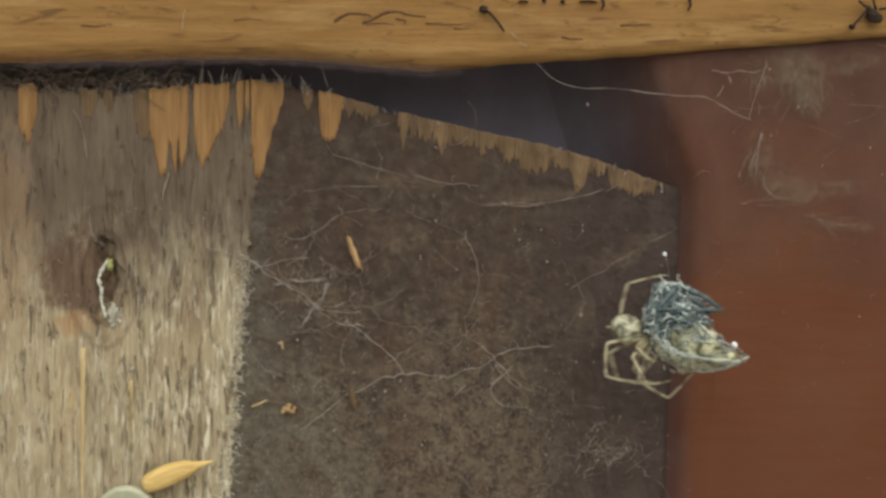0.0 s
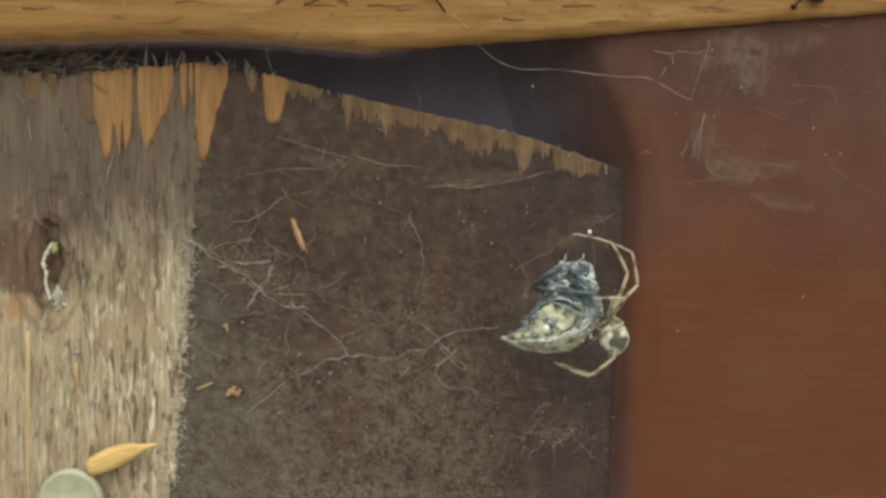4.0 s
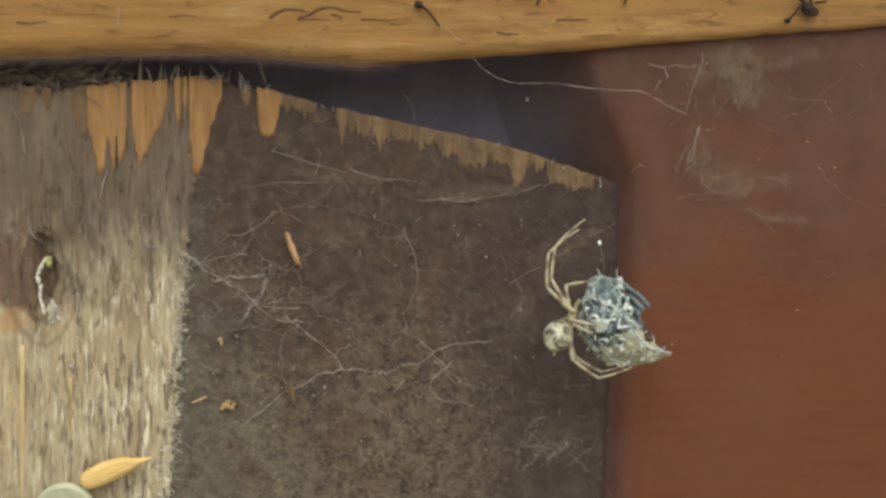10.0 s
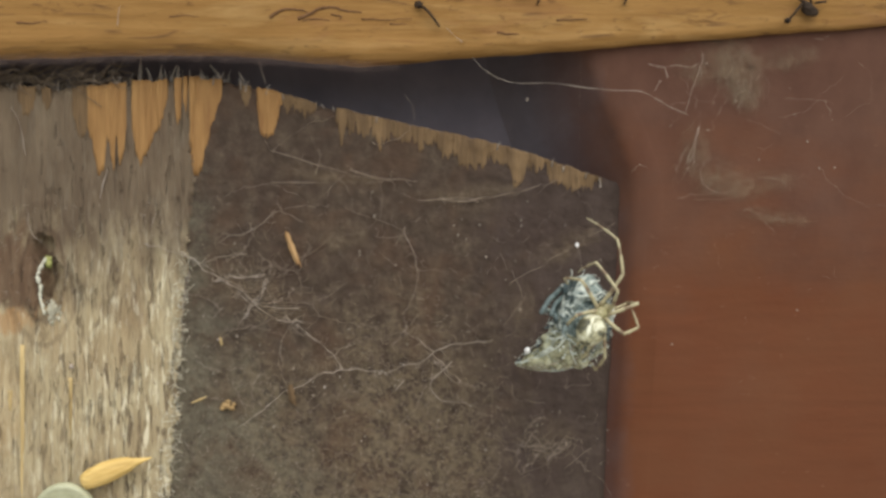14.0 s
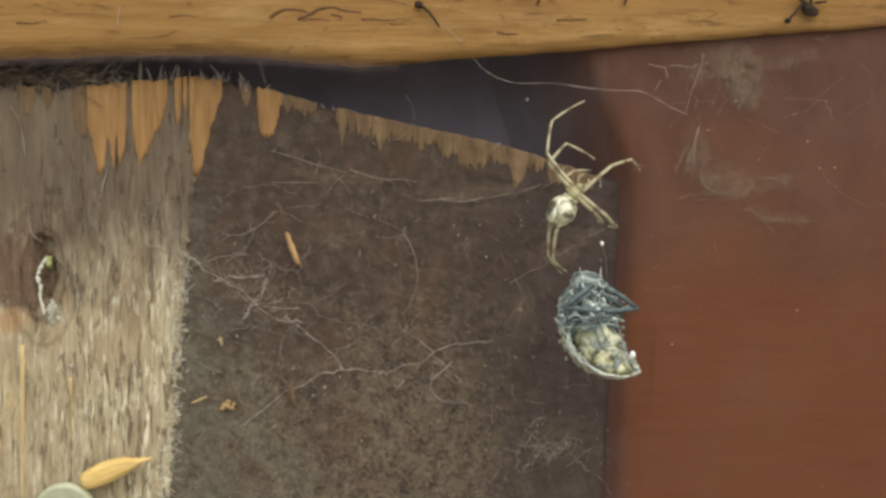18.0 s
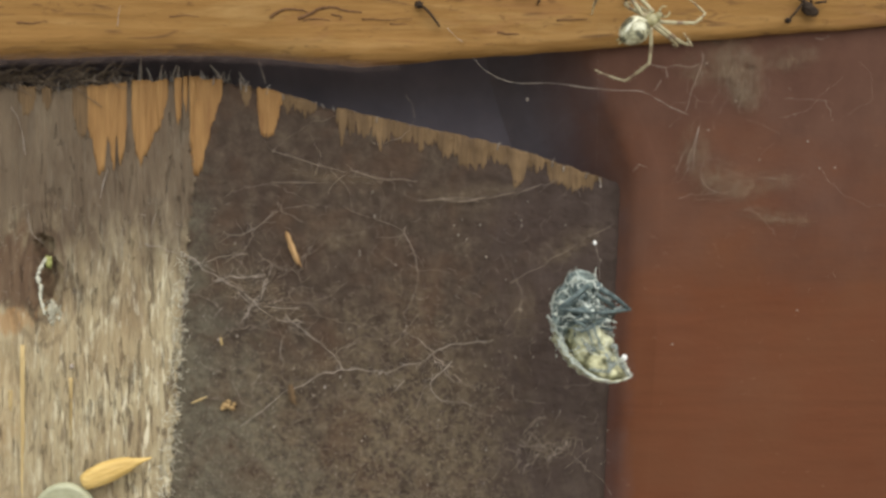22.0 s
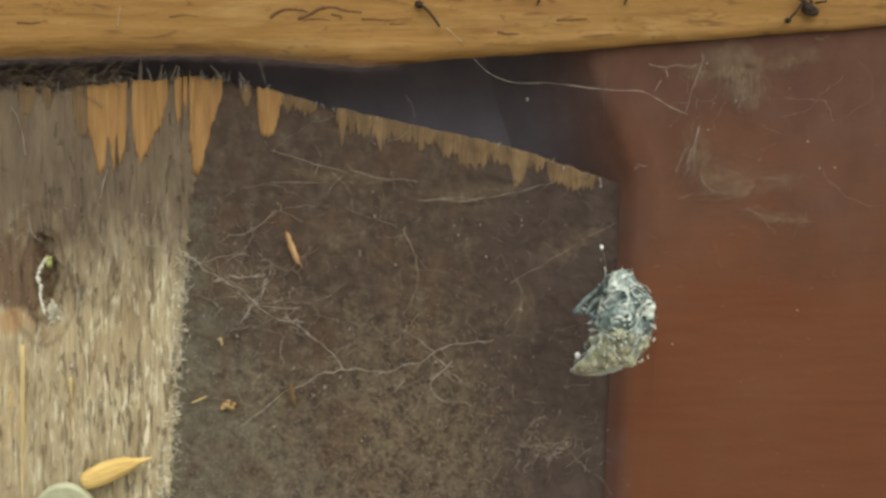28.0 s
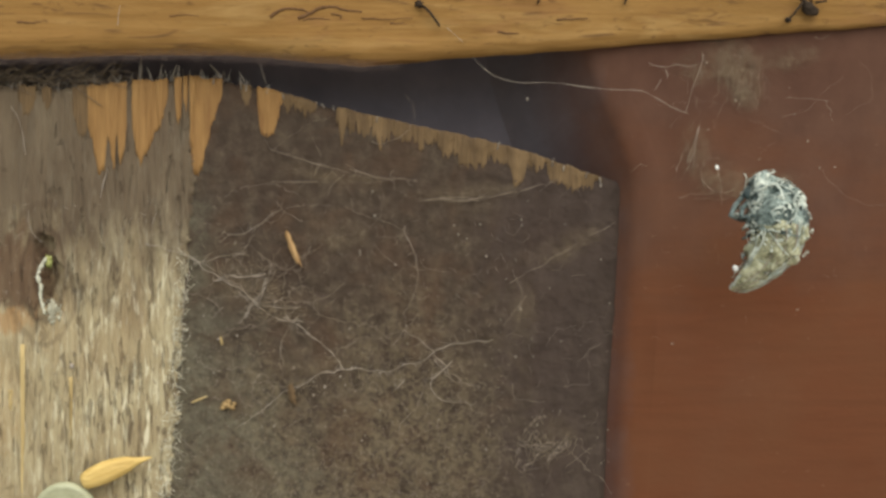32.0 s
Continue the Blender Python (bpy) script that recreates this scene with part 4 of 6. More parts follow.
def lint(name, count, zone, mat, r, long, label):
    """Short curled fibres of dust lying on a surface."""
    bm = bmesh.new()
    for i in range(count):
        u, v = zone()
        a = rng.uniform(0, 6.28)
        ln = rng.uniform(0.4, 1) * long
        c = rng.uniform(-0.9, 0.9)
        d = face(u, v) + rng.uniform(0.0, 0.2)
        tube(bm, [at(u, v, d), at(u + ln * 0.5 * math.cos(a), v + ln * 0.5 * math.sin(a), d + 0.12), at(u + ln * math.cos(a + c), v + ln * math.sin(a + c), d)], r * rng.uniform(0.6, 1.2) * MM, r * 0.5 * MM, 3)
    return thing(name, bm, mat, label, "dust", kind="stuff")


def zone_low():
    while True:
        u, v = rng.uniform(300, 900), rng.uniform(340, 900)
        if rng.random() < ((v - 300) / 600) ** 1.3 and u > along(STRIP, v):
            return u, v


lint("dust_fibres", 1100, zone_low, COBWEB, 0.016, 11, "matted brown dust fibres on the panel")
lint("dust_grains", 1300, lambda: (lambda q: (rng.uniform(310, 900), 900 - 330 * q * q))(rng.random()), COBWEB, 0.032, 5, "pale dust grains low on the panel")
lint("dust_fibres", 240, lambda: (rng.uniform(345, 1090), rng.uniform(345, 890)), COBWEB, 0.014, 34, "loose brown dust fibres on the panel")
lint("dust_fibres", 40, lambda: (rng.uniform(1120, 1560), rng.uniform(90, 880) * rng.uniform(0.5, 1) + 30), COBWEB, 0.009, 18, "thin dust hairs on the red board")
lint("edge_lint", 420, lambda: ((lambda v: (along(STRIP, v) + rng.gauss(-3, 7), v))(rng.uniform(440, 890))), mat_plain("torn_pale_fibre", (0.42, 0.38, 0.27), (0.72, 0.68, 0.54), 0.8, 0.9, 0.1, 0.0), 0.04, 12, "pale torn fibres along the veneer edge")
lint("veneer_fibres", 260, lambda: (rng.uniform(0, 330), rng.uniform(360, 890)), COBPALE, 0.022, 13, "pale loose wood fibres on the veneer")


def speckle():
    bm = bmesh.new()
    for i in range(104):
        u, v = (rng.uniform(345, 1080), rng.uniform(330, 880)) if i < 96 else (rng.uniform(1120, 1560), rng.uniform(80, 700))
        r = rng.uniform(0.7, 1.7) * UNIT
        ball(bm, at(u, v, face(u, v) + 0.12), (r, r * 0.7, r * rng.uniform(0.8, 1.8)), 1, 0.4, 2.0)
    return thing("dust_specks", bm, mat_plain("pale_dust_speck", (0.19, 0.165, 0.13), (0.36, 0.32, 0.265), 0.6, 0.8, 0.2, 0.0), "tiny pale dust specks on the wall", "dust", kind="stuff")


speckle()


# ---- dried remains on the batten ----
def on_beam(u, v, lift):
    return hang(u, v, beam_face(u) + lift)


def remains():
    bm = bmesh.new()
    ball(bm, on_beam(1432, 16, 0.70), (15 * UNIT, 0.5 * MM, 10 * UNIT), 3, 0.5, 1.5, Matrix.Rotation(radians(40), 3, "Y"))
    ob = thing("dead_insect", bm, HUSK, "dried black insect husk stuck on the batten", "insect husk")
    for pts in ([(1420, 6), (1405, 25), (1394, 36)], [(1436, 8), (1432, -8), (1428, -20)], [(1442, 6), (1462, 3)], [(1418, 2), (1405, -10)]):
        b = bmesh.new()
        tube(b, [on_beam(u, v, 0.80) for u, v in pts], 0.14 * MM, 0.12 * MM, 5)
        part("leg", b, HUSK, ob)
    b = bmesh.new()
    ball(b, on_beam(1394, 37, 0.70), (6 * UNIT, 0.35 * MM, 5 * UNIT), 2, 0.3)
    part("foot", b, HUSK, ob)


remains()
bm = bmesh.new()
tube(bm, smooth_line([on_beam(740, 8, 0.50), on_beam(755, 18, 0.60), on_beam(768, 34, 0.60), on_beam(778, 48, 0.50)], 5), 0.17 * MM, 0.12 * MM, 6)
ob = thing("dark_scrap", bm, HUSK, "dark crooked plant scrap on the batten", "scrap")
b = bmesh.new()
ball(b, on_beam(741, 9, 0.60), (7 * UNIT, 0.35 * MM, 6 * UNIT), 3, 0.6, 2.0)
part("knob", b, HUSK, ob)
for u, v in ((952, 3), (1106, 3)):
    bm = bmesh.new()
    tube(bm, [on_beam(u, v - 14, 0.40), on_beam(u + 2, v - 3, 0.60), on_beam(u - 2, v + 7, 0.40)], 0.2 * MM, 0.08 * MM, 5)
    thing("dark_scrap", bm, HUSK, "small dark scrap on the batten", "scrap", "dark scraps on the batten")
CRACK = mat_plain("brown_grain_crack", (0.075, 0.038, 0.018), (0.15, 0.080, 0.038), 0.6, 0.85, 0.1, 0.05)
for line, r in ((((478, 32), (492, 22), (510, 17), (534, 19), (546, 25)), 0.2), (((528, 34), (548, 26), (566, 16), (590, 14), (612, 20), (640, 23)), 0.22), (((536, 37), (560, 34), (584, 36)), 0.1), (((586, 26), (604, 30), (600, 36)), 0.1),
                (((30, 40), (52, 42), (74, 41)), 0.12), (((880, 58), (900, 60), (918, 61)), 0.12), (((640, 34), (690, 36), (730, 32)), 0.08), (((690, 43), (720, 44)), 0.1), (((985, 37), (1010, 36), (1040, 34)), 0.12), (((300, 30), (330, 28), (352, 31)), 0.08)):
    bm = bmesh.new()
    pts = smooth_line([Vector((u, v, 0)) for u, v in line], 6)
    tube(bm, [on_beam(p.x, p.y + 1.5 * noise.noise(Vector((p.x * 0.1, p.y, 0))), 0.05 - 0.3 * r) for p in pts], r * MM, 0.4 * r * MM, 6)
    part("grain_crack", bm, CRACK, beam, "brown crack in the wood grain")
for u, v, w, drop in ((811, -6, 8, 3), (848, -8, 3, 6), (881, -6, 4, 6), (925, -6, 16, 3)):
    bm = bmesh.new()
    ball(bm, on_beam(u, v, 0.2), (w * UNIT, 0.25 * MM, 0.5 * drop * UNIT), 2, 0.6, 2.0)
    ball(bm, on_beam(u + 0.7 * w, v + 0.4 * drop, 0.15), (0.4 * w * UNIT, 0.2 * MM, 0.45 * drop * UNIT), 2, 0.6, 2.0)
    thing("dark_scrap", bm, HUSK, "small dark scrap on the batten", "scrap", "dark scraps on the batten")


# ---- the wrapped insect ----
SPINE = [(0.0, 0.0, -0.1), (-0.4, 0, -1.7), (-0.5, 0, -3.5), (0.1, 0, -5.3), (1.9, 0, -6.8), (4.2, 0, -7.9), (6.9, 0, -8.7)]
GIRTH = [(0.0, 1.1, 1.1), (0.05, 1.6, 1.5), (0.13, 1.75, 1.55), (0.2, 2.1, 1.9), (0.3, 2.6, 2.4), (0.45, 2.6, 2.7), (0.6, 2.65, 2.75), (0.75, 1.95, 2.7), (0.88, 1.2, 2.5), (0.96, 0.65, 1.9), (1.0, 0.2, 0.9)]
SPINE_LINE = [v * MM for v in smooth_line(SPINE, 10)]


def hide_at(s, a, swell=1.0):
    """A place on the wrapped body: s from head to wing tip, a round it (0 faces the belly)."""
    i = min(len(SPINE_LINE) - 2, max(0, int(s * (len(SPINE_LINE) - 1))))
    k = s * (len(SPINE_LINE) - 1) - i
    c = SPINE_LINE[i].lerp(SPINE_LINE[i + 1], k)
    d = (SPINE_LINE[i + 1] - SPINE_LINE[i]).normalized()
    belly = Vector((-d.z, 0, d.x))
    rx, ry = steps_of(GIRTH, s)
    return c + (belly * math.cos(a) * rx + Vector((0, 1, 0)) * math.sin(a) * ry) * MM * swell


def loft(s0, s1, a0, a1, ns, na, swell, rough, freq, seed):
    bm = bmesh.new()
    closed = abs(a1 - a0) > 6.2
    rows = []
    for i in range(ns + 1):
        s = s0 + (s1 - s0) * i / ns
        row = []
        for j in range(na if closed else na + 1):
            a = a0 + (a1 - a0) * j / na
            p = hide_at(s, a, swell)
            k = 1 + rough * noise.fractal(p * freq + Vector((seed, 0, 0)), 0.7, 2.0, 3)
            row.append(bm.verts.new(hide_at(s, a, swell * k)))
        rows.append(row)
    for a, b in zip(rows, rows[1:]):
        m = len(a)
        for j in range(m if closed else m - 1):
            bm.faces.new((a[j], a[(j + 1) % m], b[(j + 1) % m], b[j]))
    if closed:
        bm.faces.new(rows[0][::-1])
        bm.faces.new(rows[-1])
    bmesh.ops.recalc_face_normals(bm, faces=bm.faces[:])
    return bm


def build_prey():
    base = tagged(new("wrapped_insect"), "winged insect wrapped in white silk, hanging from a thread", "insect")
    part("thorax", loft(0.0, 0.53, 0, 2 * math.pi, 80, 80, 0.95, 0.30, 620, 1), BUNDLE, base, "dark grey silk-bound thorax")
    # ribs of gathered silk: what is left of a sheet between wide holes
    for name, s0, s1, swell, keep, seed, lab in (("silk_sheet", 0.0, 0.52, 1.03, 0.07, 3, "gathered white silk with dark gaps"), ("silk_net", 0.02, 0.62, 1.13, 0.034, 8, "thin outer net of white silk")):
        bm = loft(s0, s1, 0, 2 * math.pi, 130, 120, swell, 0.16, 520, 1 if seed == 3 else 5)
        gone = []
        for f in bm.faces:
            c = f.calc_center_median()
            warp = Vector((noise.noise(c * 600), noise.noise(c * 600 + Vector((9, 0, 0))), noise.noise(c * 600 + Vector((0, 9, 0))))) * 0.6
            k = abs(noise.noise(Vector((c.x * 430, c.y * 430, c.z * 520)) + warp + Vector((seed, 2, 0)))) + 0.05 * noise.noise(c * 1900)
            if k > keep * (1.0 if c.z > -4.9 * MM else 0.1) or len(f.verts) > 4:
                gone.append(f)
        bmesh.ops.delete(bm, geom=gone, context="FACES")
        ext = bmesh.ops.extrude_face_region(bm, geom=bm.faces[:])
        for g in ext["geom"]:
            if isinstance(g, bmesh.types.BMVert):
                g.co *= 1.025
        bmesh.ops.recalc_face_normals(bm, faces=bm.faces[:])
        part(name, bm, SILK, base, lab)
    bm = bmesh.new()
    ball(bm, (1.9 * MM, 0.25 * MM, -6.2 * MM), (1.6 * MM, 1.85 * MM, 2.2 * MM), 4, 0.36, 2.2, Matrix.Rotation(radians(-55), 3, "Y"))
    part("abdomen", bm, CREAM, base, "pale yellow swollen abdomen")
    part("hind_body", loft(0.48, 0.95, 0, 2 * math.pi, 40, 36, 0.66, 0.3, 800, 6), HIND, base, "olive hind body inside the wings")
    # a torn veil of silk over the belly
    bm = loft(0.46, 0.97, -1.35, 1.35, 60, 50, 0.9, 0.30, 700, 9)
    gone = []
    for f in bm.faces:
        c = f.calc_center_median()
        if abs(noise.noise(c * 520 + Vector((4, 0, 0)))) + 0.12 * noise.noise(c * 2100) > (0.14 if c.x > 3.6 * MM else 0.012):
            gone.append(f)
    bmesh.ops.delete(bm, geom=gone, context="FACES")
    ext = bmesh.ops.extrude_face_region(bm, geom=bm.faces[:])
    for g in ext["geom"]:
        if isinstance(g, bmesh.types.BMVert):
            g.co *= 1.012
    bmesh.ops.recalc_face_normals(bm, faces=bm.faces[:])
    part("silk_veil", bm, FILM, base, "torn grey silk veil over the belly")
    for side, lab in ((1, ""), (-1, "")):
        bm = loft(0.46, 1.0, side * 1.65, side * 3.3, 34, 22, 1.0, 0.20, 900, 4 + side)
        front = bm.faces[:]
        ext = bmesh.ops.extrude_face_region(bm, geom=front)
        for g in ext["geom"]:
            if isinstance(g, bmesh.types.BMVert):
                g.co *= 0.985
        bmesh.ops.recalc_face_normals(bm, faces=bm.faces[:])
        rim = bmesh.new()
        for a in (1.65, 3.3):
            for k in range(4):
                tube(rim, [hide_at(0.46 + 0.54 * q, side * (a + 0.22 * noise.noise(Vector((q * 6, a + k, side)))), 1.0 + 0.16 * noise.noise(Vector((q * 7, a + k * 3, side)))) for q in [i / 30 for i in range(31)]], 0.075 * MM, 0.05 * MM, 5)
        wing = part("wing", bm, WINGM, base, "folded grey-tan wing under silk")
        part("wing_edge", rim, SILK, wing, "pale silk-coated wing edge")
        for a in (2.05, 2.4, 2.8):
            b = bmesh.new()
            tube(b, [hide_at(0.48 + 0.52 * q, side * (a + 0.25 * math.sin(q * 3)), 1.03) for q in [i / 12 for i in range(13)]], 0.07 * MM, 0.04 * MM, 4)
            part("vein", b, COBPALE, wing)
    for side in (1, -1):
        b = bmesh.new()
        ball(b, hide_at(0.1, side * 0.9, 0.85), (0.6 * MM, 0.55 * MM, 0.65 * MM), 3, 0.12, 2.0)
        part("eye", b, DARKLEG, base, "dark insect eye under silk")
        for k, (s0, sm, wide, s1) in enumerate(((0.05, 0.30, 4.7 if side > 0 else 4.1, 0.36), (0.13, 0.35, 3.7, 0.40), (0.30, 0.42, 3.5, 0.66))):
            b = bmesh.new()
            p0, p2 = hide_at(s0, side * 0.35, 1.0), hide_at(s1, -side * (0.25 + 0.2 * k), 1.1)
            mid = hide_at(sm, 0.2, 1.0)
            p1 = Vector((mid.x * 0.6 + (0.3 - 0.5 * k) * MM, side * (wide - (0.4 if side < 0 else 0.0)) * MM, mid.z - (0.3 if side > 0 else 0.0) * MM))
            tube(b, [p0, p0.lerp(p1, 0.55) + Vector((0.25 * MM, 0, 0.1 * MM)), p1], 0.30 * MM, 0.2 * MM, 6)
            tube(b, [p1, p1.lerp(p2, 0.5) + Vector((0.35 * MM, 0, 0)), p2], 0.19 * MM, 0.13 * MM, 6)
            leg = part("leg", b, DARKLEG, base, "dark folded leg bound with silk")
            b = bmesh.new()
            root = hide_at(sm + 0.12, side * 1.2, 0.95)
            for x, y, z in ((p0, p1, p2), (p1, root, p2)) if k != 1 else ():
                grid = [[b.verts.new(x.lerp(y, i / 14).lerp(z, j / 14) + Vector((0.5 * MM * noise.noise(Vector((i * 0.3, j * 0.3, k + side * 2.3))), 0, 0.3 * MM * noise.noise(Vector((i * 0.26, j * 0.4, 4 + side)))))) for j in range(13)] for i in range(15)]
                for i in range(14):
                    for j in range(12):
                        if abs(noise.noise(Vector((i * 0.33, j * 0.45, k * 3.1 + side)))) < 0.17:
                            b.faces.new((grid[i][j], grid[i + 1][j], grid[i + 1][j + 1], grid[i][j + 1]))
            if k != 1:
                ext = bmesh.ops.extrude_face_region(b, geom=b.faces[:])
                for g in ext["geom"]:
                    if isinstance(g, bmesh.types.BMVert):
                        g.co.x -= 0.06 * MM
                bmesh.ops.recalc_face_normals(b, faces=b.faces[:])
                part("silk_film", b, FILM, leg, "thin silk film between the legs")
            else:
                b.free()
        b = bmesh.new()
        tube(b, smooth_line([hide_at(0.40, side * 0.5, 1.0), hide_at(0.52, side * 0.75, 1.08), hide_at(0.64, side * 0.15 - 0.3, 1.06), hide_at(0.82, side * 0.2 - 0.25, 0.95)], 6), 0.16 * MM, 0.07 * MM, 6)
        part("leg", b, DARKLEG, base, "dark hind leg laid over the belly")
        b = bmesh.new()
        tube(b, smooth_line([hide_at(0.02, side * 0.6, 1.0), Vector((0.1 * MM, side * 1.1 * MM, 0.25 * MM)), Vector((0.1 * MM, side * 1.2 * MM, 0.75 * MM))], 5), 0.06 * MM, 0.03 * MM, 4)
        part("antenna", b, SILK, base)
    r = random.Random(21)
    for g in range(6):
        bm = bmesh.new()
        for i in range(2):
            s0, amp, ph, tw = r.uniform(0.03, 0.62), r.uniform(0.08, 0.34), r.uniform(0, 6.28), r.uniform(0, 99)
            pts = []
            a_from, a_to = r.uniform(0, 6.28), r.uniform(2.5, 6.2)
            for q in range(25):
                a = a_from + a_to * q / 24
                s = min(0.97, max(0.005, s0 + amp * math.sin(a + ph)))
                pts.append(hide_at(s, a, 1.02 + 0.12 * noise.noise(Vector((q * 0.25, tw, 0)))))
            tube(bm, pts, r.choice((0.03, 0.045, 0.065)) * MM, None, 5)
        part("silk_wrap", bm, SILK, base, "white silk wound round the body")
    bm = bmesh.new()
    for i in range(10):
        s, a = r.uniform(0, 0.35), r.uniform(0, 6.28)
        p = hide_at(s, a, 1.0)
        ball(bm, p, [r.uniform(0.12, 0.42) * MM for _ in range(3)], 2, 0.4, 2.0)
    part("silk_wads", bm, SILK, base, "matted white silk wads")
    bm = bmesh.new()
    for i in range(26):
        s, a = r.uniform(0.35, 0.98), r.uniform(0, 6.28)
        q = hide_at(min(1, s + r.uniform(-0.12, 0.12)), a + r.uniform(-1.2, 1.2), 1.04)
        p = hide_at(s, a, 1.04)
        tube(bm, [p, p.lerp(q, 0.5) + (p - Vector((0, 0, -5 * MM))).normalized() * 0.15 * MM, q], 0.035 * MM, None, 3)
    part("silk_threads", bm, SILK, base, "fine silk threads over the wings")
    bm = bmesh.new()
    ball(bm, hide_at(0.86, 0.9, 1.05), (0.3 * MM, 0.3 * MM, 0.35 * MM), 2, 0.2)
    part("silk_knot", bm, WHITE, base, "bright white silk knot")
    return base


prey = build_prey()


def build_bead():
    bm = bmesh.new()
    ball(bm, (0, 0, 0), (0.18 * MM, 0.17 * MM, 0.23 * MM), 2, 0.2)
    ob = thing("silk_bead", bm, WHITE, "tiny white glue bead on a silk thread", "silk bead")
    b = bmesh.new()
    tube(b, [(0, 0, 0), (0.4 * MM, 0, -1.6 * MM), (0.5 * MM, 0, -3.6 * MM)], 0.016 * MM, None, 4)
    part("thread", b, COBPALE, ob)
    b = bmesh.new()
    tube(b, [(0, 0, 0), (0.3 * MM, 0, 14 * MM), (0.8 * MM, 0, 60 * MM)], 0.002 * MM, None, 4)
    part("thread", b, COBPALE, ob)
    return ob


bead = build_bead()

# ---- the spider: head up along z, its back towards -y; the origin lies between its hips ----
LEGS = [(-1, 0.55, 3.95, 3.3), (-1, 0.2, 3.2, 2.9), (-1, -0.15, 2.3, 2.0), (-1, -0.5, 3.5, 3.2),
        (1, 0.55, 3.95, 3.3), (1, 0.2, 3.2, 2.9), (1, -0.15, 2.3, 2.0), (1, -0.5, 3.5, 3.2)]


def limb(length, r0, r1, bow):
    """A slim segment along z from its own joint, swollen a little at both ends, bowed towards x."""
    bm = bmesh.new()
    n, m = 8, 10
    rings = []
    for i in range(m + 1):
        q = i / m
        r = (r0 + (r1 - r0) * q) * (1 + 0.22 * math.exp(-((q - 0.02) / 0.07) ** 2) + 0.15 * math.exp(-((q - 0.98) / 0.07) ** 2)) * (1 + 0.12 * math.sin(q * math.pi))
        out = bow * length * 4 * q * (1 - q)
        rings.append([bm.verts.new((r * MM * math.cos(a) + out * MM, r * MM * math.sin(a), q * length * MM)) for a in [2 * math.pi * k / n for k in range(n)]])
    for a, b in zip(rings, rings[1:]):
        for k in range(n):
            bm.faces.new((a[k], a[(k + 1) % n], b[(k + 1) % n], b[k]))
    bm.faces.new(rings[0][::-1])
    bm.faces.new(rings[-1])
    for i in range(14):
        q, a = random.Random(i).uniform(0.1, 0.95), i * 2.4
        p = Vector(((math.cos(a) * r1 + bow * length * 4 * q * (1 - q)) * MM, math.sin(a) * r1 * MM, q * length * MM))
        tube(bm, [p, p + Vector((math.cos(a), math.sin(a), 0.9)) * 0.22 * MM], 0.018 * MM, 0.006 * MM, 3)
    return bm


def build_spider():
    base = tagged(new("spider"), "small pale mottled spider with long banded legs", "spider")
    bm = bmesh.new()
    ball(bm, (0, 0, 0), (0.60 * MM, 0.46 * MM, 0.78 * MM), 3, 0.06, 1.5)
    ball(bm, (0, -0.08 * MM, 0.72 * MM), (0.38 * MM, 0.38 * MM, 0.46 * MM), 3, 0.05, 1.5)
    carapace = part("cephalothorax", bm, CEPH, base, "tan cephalothorax")
    for x, z in ((-0.12, 1.12), (0.12, 1.12), (-0.3, 1.02), (0.3, 1.02)):
        b = bmesh.new()
        ball(b, (x * MM, -0.3 * MM, z * MM), (0.07 * MM,) * 3, 2)
        part("eye", b, EYE, carapace, "black eye")
    for s in (-1, 1):
        b = bmesh.new()
        tube(b, smooth_line([(s * 0.25 * MM, 0, 1.0 * MM), (s * 0.55 * MM, -0.1 * MM, 1.5 * MM), (s * 0.3 * MM, -0.05 * MM, 1.95 * MM)], 4), 0.10 * MM, 0.07 * MM, 6)
        part("palp", b, CEPH, base)
    bm = bmesh.new()
    for v in ball(bm, (0, 0, 0), (1.42 * MM, 1.42 * MM, 1.62 * MM), 4, 0.05, 1.6):
        v.co.x *= 1 - 0.14 * max(0, -v.co.z / (1.62 * MM))
        v.co += Vector((0, -0.4 * MM, -2.2 * MM))
    belly = part("abdomen", bm, ABDOMEN, base, "round cream abdomen with dark mottling")
    for s in (-1, 1):
        b = bmesh.new()
        tube(b, [(s * 0.16 * MM, -0.1 * MM, -3.6 * MM), (s * 0.2 * MM, 0.05 * MM, -4.1 * MM)], 0.16 * MM, 0.08 * MM, 6)
        part("spinneret", b, CEPH, belly)
    segs = []
    for side, z, fem, tib in LEGS:
        leg = part("leg", limb(fem, 0.20, 0.145, 0.025), LEGM, base, "pale banded leg")
        shin = part("tibia", limb(tib, 0.148, 0.11, 0.025), LEGM, leg)
        foot = part("tarsus", limb(fem, 0.112, 0.048, 0.03), LEGM, leg)
        segs.append((leg, shin, foot))
    return base, segs


spider, spider_legs = build_spider()


